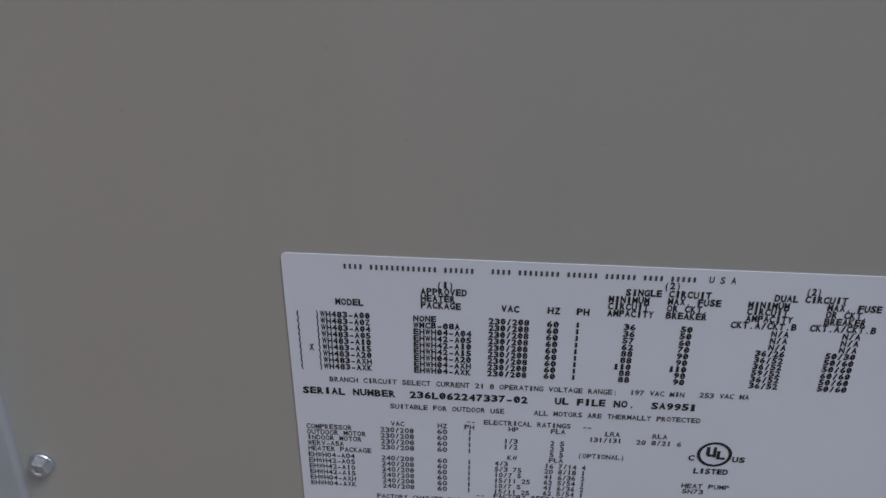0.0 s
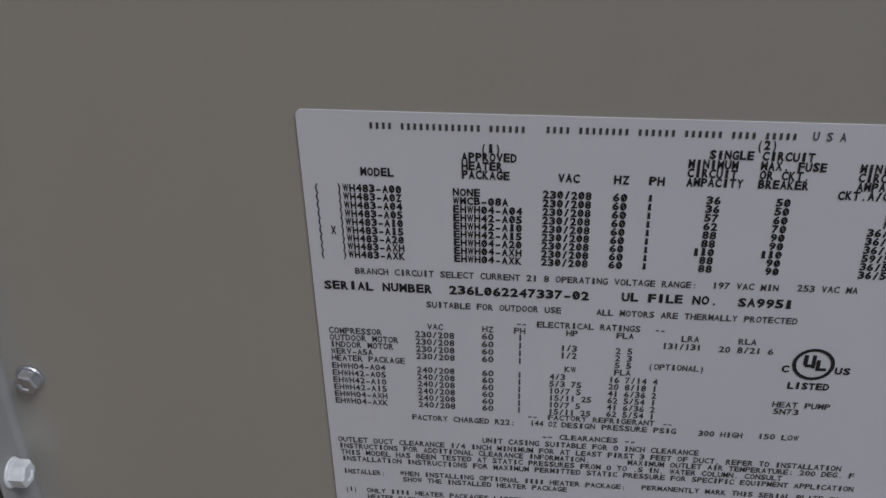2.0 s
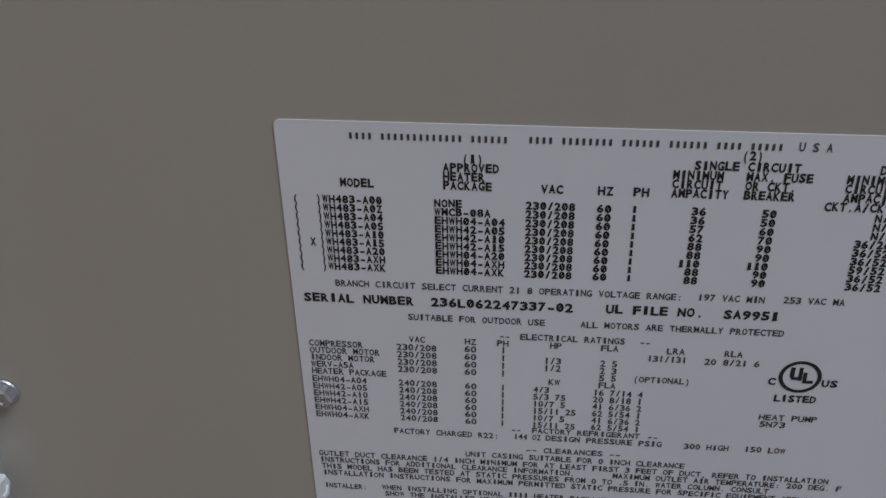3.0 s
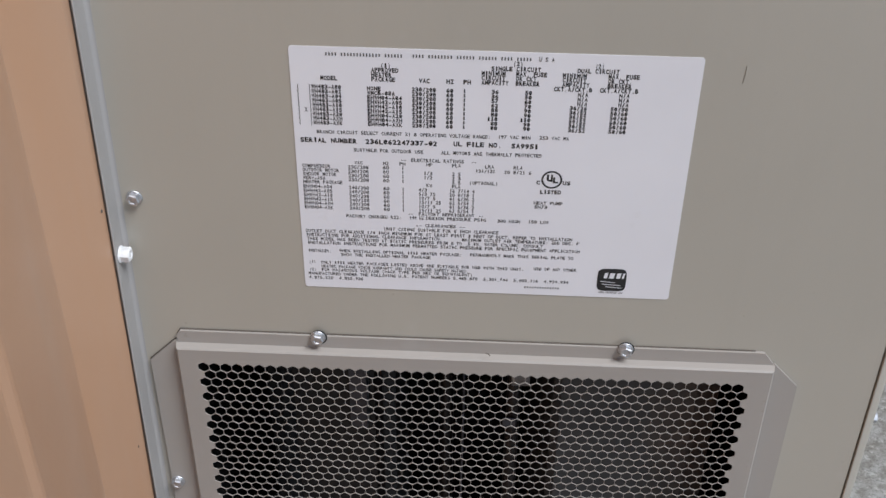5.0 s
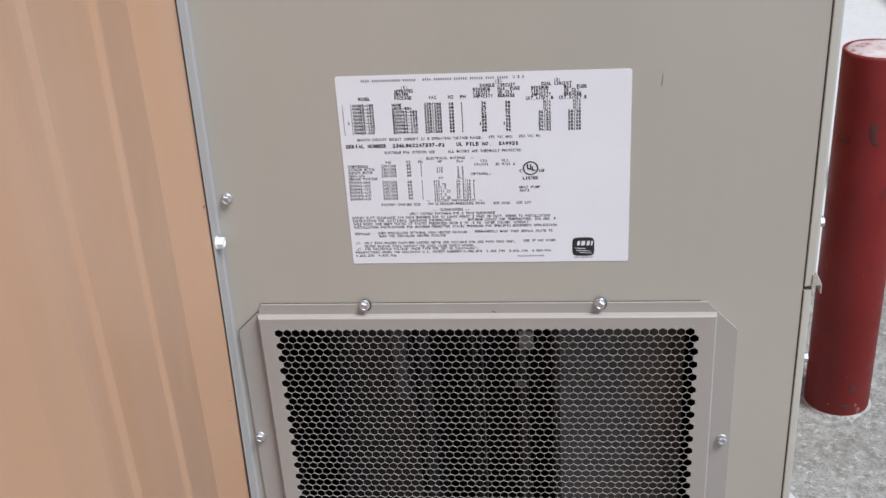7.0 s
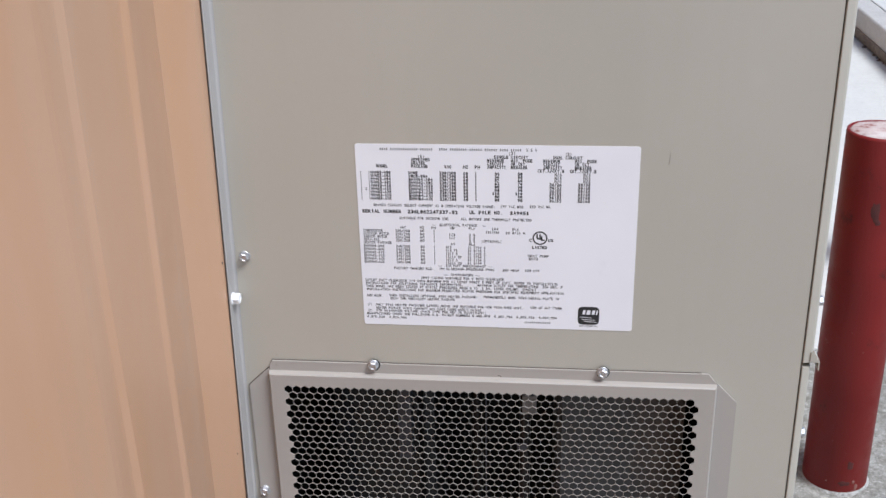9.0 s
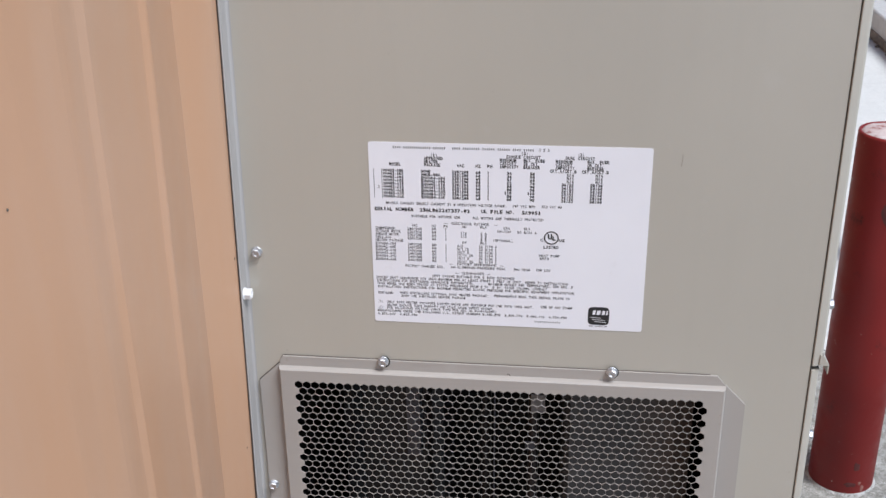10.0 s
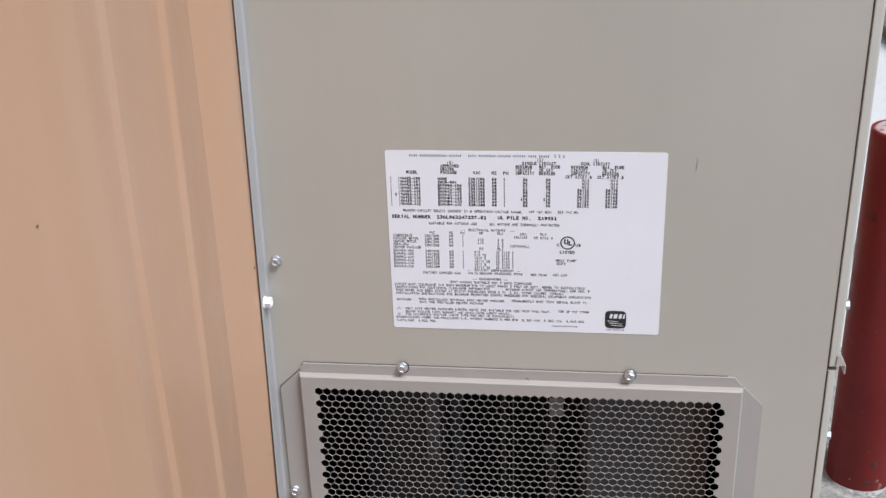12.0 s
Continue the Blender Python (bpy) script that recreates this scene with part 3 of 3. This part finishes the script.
def glyphs(weight):
    """Outlines of the built-in font's characters, as triangles in a unit cell, for one stroke weight."""
    obs = {}
    for ch in CHARS:
        cu = bpy.data.curves.new("glyph", "FONT")
        cu.body, cu.offset, cu.resolution_u = ch, weight, 2
        obs[ch] = new("glyph", cu)
    deps = bpy.context.evaluated_depsgraph_get()
    out = {}
    cap = None
    for ch, ob in obs.items():
        me = bpy.data.meshes.new_from_object(ob.evaluated_get(deps))
        vs = [v.co.copy() for v in me.vertices]
        fs = [tuple(p.vertices) for p in me.polygons]
        xs = [v.x for v in vs]
        if cap is None:
            cap = max(v.y for v in vs)
        lo, wide = min(xs), max(max(xs) - min(xs), 0.01)
        out[ch] = ([((v.x - lo) / wide, v.y / cap) for v in vs], fs)
        bpy.data.meshes.remove(me)
        cu = ob.data
        bpy.data.objects.remove(ob)
        bpy.data.curves.remove(cu)
    return out


BOLD, FINE = glyphs(0.039), glyphs(0.020)


def line(text, u0, u1, v, size=3.0, fine=False):
    """One printed line between u0 and u1, centred on v (millimetres from the label's upper left corner).
    '#' prints a plain upright bar."""
    font = FINE if fine else BOLD
    cell = (u1 - u0) / max(len(text) - 0.18, 1)
    verts, faces = [], []
    base = v + size / 2
    for i, ch in enumerate(text):
        left = u0 + i * cell
        start = len(verts)
        if ch == "#":
            span = [(left + cell * 0.2, base - size), (left + cell * 0.62, base - size), (left + cell * 0.62, base), (left + cell * 0.2, base)]
            verts += [(x / 1000, PRINT_Y, -y / 1000) for x, y in span]
            faces.append((start, start + 1, start + 2, start + 3))
            continue
        if ch not in font:
            continue
        pts, fs = font[ch]
        share = NARROW.get(ch, 1.0) * (0.7 if fine and ch == "1" else 1.0)
        wide = cell * 0.88 * share
        shift = (cell * 0.88 - wide) / 2
        jog = 0.05 * size * (((i * 7 + len(text) * 3) % 5) - 2) / 4
        verts += [((left + shift + px * wide) / 1000, PRINT_Y, (-(base + jog) + py * size) / 1000) for px, py in pts]
        faces += [tuple(start + k for k in f) for f in fs]
        if ch == "0" and not fine:  # the printer's zeros are slashed
            start = len(verts)
            pts, fs = FINE["/"]
            verts += [((left + shift + (0.24 + 0.52 * px) * wide) / 1000, PRINT_Y, (-(base + jog) + (0.16 + 0.68 * py) * size) / 1000) for px, py in pts]
            faces += [tuple(start + k for k in f) for f in fs]
        if ch == "1" and not fine:  # and its ones have a foot
            start = len(verts)
            mid, foot = left + cell * 0.45, base + jog
            span = [(mid - cell * 0.30, foot - size * 0.14), (mid + cell * 0.30, foot - size * 0.14), (mid + cell * 0.30, foot), (mid - cell * 0.30, foot)]
            verts += [(x / 1000, PRINT_Y - 0.00001, -y / 1000) for x, y in span]
            faces.append((start, start + 1, start + 2, start + 3))
    me = bpy.data.meshes.new("text_line")
    me.from_pydata(verts, [], faces)
    me.materials.append(INK_FINE if fine else INK)
    ob = new("text_line", me)
    ob.parent = plate
    return ob


def column(texts, u0, u1, v0, v1, size=3.0, fine=False, right=False):
    """Printed rows, evenly spaced from v0 to v1; the longest row fills u0 to u1."""
    most = max(len(t) for t in texts)
    cell = (u1 - u0) / most
    for i, t in enumerate(texts):
        if t:
            v = v0 + (v1 - v0) * i / (len(texts) - 1)
            shift = (most - len(t)) * cell if right else 0
            line(t, u0 + shift, u0 + shift + len(t) * cell - 0.18 * cell, v, size, fine)


# heading: maker and street stand as bars
line("#### ############# ######", 23, 72, 4.8, 2.2, True)
line("#### ######## ###### ###### #### #####", 78, 153, 4.6, 2.2, True)
line("U S A", 157.5, 167, 4.2, 2.9, True)

line("(1)", 58, 64.3, 11.6)
column(["APPROVED", "HEATER", "PACKAGE"], 52, 69.6, 14.7, 21.1)
line("MODEL", 19.4, 30, 21.2)
line("VAC", 82.4, 89, 21.2)
line("HZ", 99.8, 104.4, 21.2)
line("PH", 110.6, 115.2, 21.2)
line("(2)", 141.6, 147.6, 7.6)
line("SINGLE CIRCUIT", 128, 159, 11.3)
column(["MINIMUM", "CIRCUIT", "AMPACITY"], 122, 139.4, 14.7, 21.1)
column(["MAX. FUSE", "OR CKT.", "BREAKER"], 143.7, 163.4, 14.6, 21.1)
line("(2)", 192.8, 198.3, 7.8)
line("DUAL CIRCUIT", 182, 208, 11.2)
column(["MINIMUM", "CIRCUIT", "AMPACITY"], 173, 190.4, 14.6, 20.9)
line("CKT.A/CKT.B", 168, 192, 24.1)
column(["MAX. FUSE", "OR CKT.", "BREAKER"], 201.6, 221.4, 14.4, 20.9)
line("CKT.A/CKT.B", 197, 221, 24.1)

MODELS = ["A00", "A0Z", "A04", "A05", "A10", "A15", "A20", "AXH", "AXK"]
column(["("] * 9, 3.4, 6.4, 27.5, 53.2, 2.4)
column([")WH483-" + m for m in MODELS], 11, 32.6, 27.4, 53.2, 2.75)
line("X", 8.0, 10.0, 43.8)
column(["NONE", "WMCB-08A", "EHWH04-A04", "EHWH42-A05", "EHWH42-A10", "EHWH42-A15", "EHWH04-A20", "EHWH04-AXH", "EHWH04-AXK"], 49, 71.6, 27.6, 53.2, 2.75)
column(["230/208"] * 9, 77.8, 93.4, 27.4, 53.2, 2.75)
column(["60"] * 9, 99.8, 104.6, 27.6, 53.2, 2.75)
column(["1"] * 9, 110.6, 112.9, 27.4, 53.2, 2.3)
column(["36", "36", "57", "62", "88", "88", "110", "88", "88"], 126.4, 133.4, 27.4, 53.2, 2.75, right=True)
column(["50", "50", "60", "70", "90", "90", "110", "90", "90"], 147.6, 154.6, 27.4, 53.2, 2.75, right=True)
column(["N/A", "N/A", "N/A", "36/26", "36/52", "36/52", "59/52", "36/52", "36/52"], 179, 190.2, 27.6, 53.2, 2.75, right=True)
column(["N/A", "N/A", "N/A", "50/30", "50/60", "50/60", "60/60", "50/60", "50/60"], 205, 216.4, 27.4, 53.2, 2.75, right=True)

line("BRANCH CIRCUIT SELECT CURRENT 21 8 OPERATING VOLTAGE RANGE:", 15, 129, 59.9, 2.5, True)
line("197 VAC MIN", 134, 155, 59.6, 2.5, True)
line("253 VAC MA", 161, 180, 59.3, 2.5, True)
line("SERIAL NUMBER", 3.8, 41, 66.1, 3.4)
line("236L062247337-02", 47, 94, 66.1, 3.4)
line("UL FILE NO.", 105, 136.4, 65.8, 3.4)
line("SA9951", 143, 160.4, 65.9, 3.4)
line("SUITABLE FOR OUTDOOR USE", 39, 85, 72.7, 2.5, True)
line("ALL MOTORS ARE THERMALLY PROTECTED", 97, 163, 72.7, 2.5, True)

line("--", 70, 73.4, 79.0, 2.4, True)
line("ELECTRICAL RATINGS", 77, 112, 79.0, 2.5, True)
line("--", 117, 120.4, 79.0, 2.4, True)
for text, a, b in (("VAC", 39, 44.4), ("HZ", 58.2, 62), ("PH", 69.2, 73), ("HP", 87.2, 91), ("FLA", 104.3, 110), ("LRA", 126.2, 132), ("RLA", 145.2, 151)):
    line(text, a, b, 82.2, 2.5, True)
line("131/131", 120, 133, 85.7, 2.5, True)
line("20 8/21 6", 139, 157, 85.9, 2.5, True)
column(["COMPRESSOR", "OUTDOOR MOTOR", "INDOOR MOTOR", "WERV-A5A", "HEATER PACKAGE"], 3.8, 30.6, 85.8, 98.2, 2.6, True)
column(["EHWH04-A04", "EHWH42-A05", "EHWH42-A10", "EHWH42-A15", "EHWH04-AXH", "EHWH04-AXK"], 3.6, 23.4, 101.8, 118.4, 2.6, True)
column(["230/208"] * 4, 34.6, 48.6, 85.8, 95.6, 2.6, True)
column(["240/208"] * 6, 34.6, 48.4, 101.8, 118.2, 2.6, True)
column(["60"] * 4, 58, 62.4, 85.4, 95.4, 2.6, True)
column(["60"] * 6, 58, 62.4, 101.8, 118.2, 2.6, True)
column(["1"] * 4, 70.6, 72.8, 85.2, 95.4, 2.6, True)
column(["1"] * 6, 70.6, 72.8, 101.8, 118.2, 2.6, True)
column(["1/3", "1/2"], 85.4, 91.4, 88.8, 92.0, 2.6, True)
line("KW", 87.2, 91, 98.2, 2.5, True)
column(["4/3", "5/3 75", "10/7 5", "15/11 25", "10/7 5", "15/11 25"], 82, 97.4, 101.8, 118.2, 2.6, True)
column(["2 5", "2 3", "5 5", "FLA"], 104.4, 110.4, 88.8, 98.4, 2.6, True)
column(["16 7/14 4", "20 8/18 1", "41 6/36 2", "62 5/54 1", "41 6/36 2", "62 5/54 1"], 102.8, 120, 101.8, 117.8, 2.6, True)
line("(OPTIONAL)", 116, 135, 95.0, 2.5, True)
line("--", 74.6, 78, 121.0, 2.3, True)
line("FACTORY REFRIGERANT", 82, 120, 121.0, 2.4, True)
line("--", 123, 126.4, 121.0, 2.3, True)
line("FACTORY CHARGED R22:", 32, 70, 124.6, 2.5, True)
line("144 OZ", 75.6, 85.2, 124.3, 2.5, True)
line("DESIGN PRESSURE PSIG", 87, 128, 124.3, 2.5, True)
line("300 HIGH", 136, 151.4, 124.5, 2.5, True)
line("150 LOW", 157, 171, 124.3, 2.5, True)
line("-- CLEARANCES --", 80, 114, 130.4, 2.4, True)
line("HEAT PUMP", 160, 179.4, 109, 2.5, True)
line("5N73", 160.6, 169.2, 112.2, 2.5, True)

line("UNIT CASING SUITABLE FOR 0 INCH CLEARANCE", 58, 137, 134.2, 2.5, True)
line("OUTLET DUCT CLEARANCE 1/4 INCH MINIMUM FOR AT LEAST FIRST 3 FEET OF DUCT, REFER TO INSTALLATION", 3, 188, 137.8, 2.5, True)
line("INSTRUCTIONS FOR ADDITIONAL CLEARANCE INFORMATION.", 3.2, 98, 141.0, 2.5, True)
line("MAXIMUM OUTLET AIR TEMPERATURE: 200 DEG. F", 112, 193, 141.0, 2.5, True)
line("THIS MODEL HAS BEEN TESTED AT STATIC PRESSURES FROM 0 TO .5 IN. WATER COLUMN. CONSULT", 3.6, 168, 144.3, 2.5, True)
line("INSTALLATION INSTRUCTIONS FOR MAXIMUM PERMITTED STATIC PRESSURE FOR SPECIFIC EQUIPMENT APPLICATION", 3.8, 194, 147.6, 2.5, True)
line("INSTALLER:", 4, 20, 154.4, 2.4, True)
line("WHEN INSTALLING OPTIONAL #### HEATER PACKAGE:", 26, 112, 153.8, 2.4, True)
line("PERMANENTLY MARK THIS SERIAL PLATE TO", 118, 190, 153.4, 2.4, True)
line("SHOW THE INSTALLED HEATER PACKAGE", 27, 90, 157.0, 2.4, True)
line("(1)", 4, 8.4, 164, 2.4, True)
line("ONLY #### HEATER PACKAGES LISTED ABOVE ARE SUITABLE FOR USE WITH THIS UNIT.", 12.4, 156, 164.2, 2.4, True)
line("USE OF ANY OTHER", 163, 193, 163.4, 2.4, True)
line("HEATER PACKAGE VOIDS WARRANTY AND COULD CAUSE SAFETY HAZARD.", 12.6, 117, 167.6, 2.4, True)
line("(2)", 4, 8.4, 170.6, 2.4, True)
line("FOR HAZARDOUS VOLTAGE (HACR TYPE PER NEC OR EQUIVALENT)", 12.6, 120, 170.6, 2.4, True)
line("MANUFACTURED UNDER THE FOLLOWING U.S. PATENT NUMBERS 5,485,878  5,301,744  5,002,116  4,924,934", 3, 188, 174.0, 2.4, True)
line("4,875,520  4,825,936", 3, 42, 177.6, 2.4, True)
line("##############", 157, 182, 179.6, 1.6, True)


def mark(name, bm, material, label=""):
    return part(name, bm, material, plate, label)


def flat(points, bm=None, y=PRINT_Y):
    bm = bm or bmesh.new()
    bm.faces.new([bm.verts.new((u / 1000, y, -v / 1000)) for u, v in points])
    return bm


def ellipse(cu, cv, ru, rv, count=40):
    return [(cu + ru * math.cos(2 * math.pi * k / count), cv + rv * math.sin(2 * math.pi * k / count)) for k in range(count)]


def ring_mark():
    """A ring with plain strokes inside."""
    b = bmesh.new()
    a = [b.verts.new((u / 1000, PRINT_Y, -v / 1000)) for u, v in ellipse(171, 90.6, 7.0, 6.8)]
    c = [b.verts.new((u / 1000, PRINT_Y, -v / 1000)) for u, v in ellipse(171, 90.6, 5.7, 5.6)]
    for i in range(40):
        j = (i + 1) % 40
        b.faces.new((a[i], a[j], c[j], c[i]))
    flat([(167.6, 86.6), (169.0, 86.6), (169.0, 90.6), (167.6, 90.6)], b)
    flat([(170.4, 86.6), (171.6, 86.6), (171.6, 92.2), (170.4, 92.2)], b)
    flat([(167.6, 90.6), (170.4, 90.6), (170.4, 91.9), (168.4, 91.9)], b)
    flat([(171.9, 88.6), (173.2, 88.6), (173.2, 93.2), (171.9, 93.2)], b)
    flat([(173.2, 92.0), (175.4, 92.0), (175.4, 93.2), (173.2, 93.2)], b)
    return b


mark("ring_mark", ring_mark(), INK, "black ring emblem")
line("C", 160.8, 163.6, 92.9, 2.9)
line("US", 178.4, 183.4, 92.8, 2.9)
line("LISTED", 163.8, 177.6, 100.1, 2.9)


def block_outline(cu, cv, ru, rv, power=5, count=36):
    pts = []
    for k in range(count):
        a = 2 * math.pi * k / count
        c, s = math.cos(a), math.sin(a)
        pts.append((cu + ru * math.copysign(abs(c) ** (2 / power), c), cv + rv * math.copysign(abs(s) ** (2 / power), s)))
    return pts


mark("block_mark", flat(block_outline(218.4, 170.6, 10.2, 9.6)), INK, "black rounded emblem")


def block_strokes():
    b = bmesh.new()
    y = PRINT_Y - 0.00012
    for a, w in ((212.4, 2.4), (216.2, 3.4), (221.2, 2.8), (225.2, 1.5)):
        flat([(a + 0.9, 164.6), (a + w + 0.9, 164.6), (a + w, 169.2), (a, 169.2)], b, y)
    for v, a, e in ((171.6, 210.6, 221.0), (174.0, 212.0, 225.0), (176.2, 214.6, 226.0)):
        flat([(a, v), (e, v + 0.9), (e, v + 1.4), (a, v + 0.6)], b, y)
    return b


mark("block_strokes", block_strokes(), LABEL, "white strokes of the emblem")
line("#### ######## ###", 210, 227, 181.6, 1.6, True)

# ---- steel posts ----
def post_pipe(r, h):
    return lathe([(r * 0.98, 0.0), (r, 0.004), (r, h - 0.006), (r * 0.985, h), (r * 0.93, h + 0.001), (r * 0.925, h - 0.004)], 48)


def post_cap(r, h):
    b = lathe([(r * 0.925, h - 0.02), (r * 0.925, h - 0.002), (r * 0.80, h + 0.004), (r * 0.5, h + 0.008), (r * 0.2, h + 0.0095)], 36)
    for v in b.verts:
        v.co.z += 0.0025 * noise.noise(v.co * 40) if v.co.z > h - 0.004 else 0
    return b


def post_collar(r):
    b = lathe([(r * 1.07, 0.0), (r * 1.05, 0.002), (r * 1.01, 0.005), (r * 0.99, 0.006)], 40, close=False)
    for v in b.verts:
        k = 1 + 0.10 * noise.noise(Vector((v.co.x, v.co.y, 0.3)) * 22)
        v.co.x, v.co.y = v.co.x * k if v.co.z < 0.004 else v.co.x, v.co.y * k if v.co.z < 0.004 else v.co.y
    return b


def pipe_scuff(r, angle, z, wide, high, seed):
    """A thin ragged patch of black rubbing on the pipe's curve."""
    b = bmesh.new()
    rings = []
    for q in (1.0, 0.9, 0.0):
        ring = []
        for k in range(18):
            a = 2 * math.pi * k / 18
            ragged = 1 + 0.55 * noise.noise(Vector((math.cos(a) * 1.7, math.sin(a) * 1.7, seed)))
            turn = radians(angle) + q * ragged * wide * math.cos(a) / r
            out = r + (0.0001 if q == 1.0 else 0.0004)
            ring.append(b.verts.new((out * math.cos(turn), out * math.sin(turn), z + q * ragged * high * math.sin(a))))
        rings.append(ring)
    for outer, inner in zip(rings, rings[1:]):
        for k in range(18):
            n = (k + 1) % 18
            b.faces.new((outer[k], outer[n], inner[n], inner[k]))
    bmesh.ops.remove_doubles(b, verts=b.verts, dist=0.000001)
    return b


def red_post(at, label):
    ob = tagged(empty("bollard", at), label, "bollard", "red bollards")
    part("pipe", post_pipe(0.082, 0.966), RED, ob, "red-painted steel pipe with scuffs", True)
    part("concrete_fill", post_cap(0.082, 0.964), WORN_TOP, ob, "worn pinkish concrete fill", True)
    part("grout_collar", post_collar(0.082), CONCRETE_RIM, ob, "rough pale grout ring", True)
    return ob


near_post = red_post((1.073, 1.588, 0.0), "scuffed red-painted steel bollard standing on worn concrete")
for angle, z, wide, high, seed, patch in ((-101, 0.79, 0.011, 0.024, 1.3, SCUFF_BLACK), (-96, 0.765, 0.007, 0.008, 4.1, SCUFF_BLACK), (-80, 0.088, 0.009, 0.013, 7.7, SCUFF_BLACK), (-88, 0.032, 0.014, 0.008, 9.2, SCUFF_BLACK), (-70, 0.036, 0.004, 0.005, 2.9, SCUFF_PALE), (-63, 0.018, 0.006, 0.010, 5.3, SCUFF_PALE)):
    part("scuff_mark", pipe_scuff(0.082, angle, z, wide, high, seed), patch, near_post, "ragged rubbed mark in the red paint", True)
red_post((1.588, 2.95, 0.0), "red-painted steel bollard on pale concrete")


# ---- pad and loose bits by the cabinet ----
def pad_outline():
    return [(0.10, 0.10), (0.80, 0.10), (0.875, 0.40), (0.895, 0.85), (0.900, 1.05), (0.890, 1.16), (0.860, 1.24), (0.80, 1.29), (0.10, 1.30)]


def low_pad():
    b = bmesh.new()
    pts = pad_outline()
    lows = [b.verts.new((x, y, 0.0005)) for x, y in pts]
    mid = [b.verts.new((x - 0.008, y - 0.004, 0.022)) for x, y in pts]
    tops = [b.verts.new((x - 0.022, y - 0.012, 0.030)) for x, y in pts]
    for a, c in ((lows, mid), (mid, tops)):
        for i in range(len(pts)):
            j = (i + 1) % len(pts)
            b.faces.new((a[i], a[j], c[j], c[i]))
    b.faces.new(tops)
    return b


thing("concrete_pad", low_pad(), MORTAR, "low pale concrete pad below the cabinet", "pad", smooth=False)


def stone(size, seed):
    b = bmesh.new()
    bmesh.ops.create_icosphere(b, subdivisions=2, radius=size)
    for v in b.verts:
        v.co *= 1 + 0.35 * noise.noise(v.co * (0.9 / size) + Vector((seed, 0, 0)))
        v.co.z = max(v.co.z * 0.65, -size * 0.4)
    return b


rng = random.Random(4)
for k in range(9):
    s = rng.uniform(0.004, 0.011)
    x, y = rng.uniform(0.93, 1.02), rng.uniform(1.66, 1.95)
    thing("pebble", stone(s, k * 3.1), MORTAR if k % 3 else DARK_BROWN, "small broken bit of concrete lying on the slab", "stone", "pebbles", at=(x, y, s * 0.4))

for k in range(14):
    s = rng.uniform(0.004, 0.014)
    thing("litter", stone(s, 50 + k * 1.7), GRIME_AND_EDGE, "dark clump of dirt and leaf litter along the kerb foot", "litter", "kerb litter", at=(2.36 - s * rng.uniform(0.9, 1.5), rng.uniform(5.2, 8.5), s * 0.4))
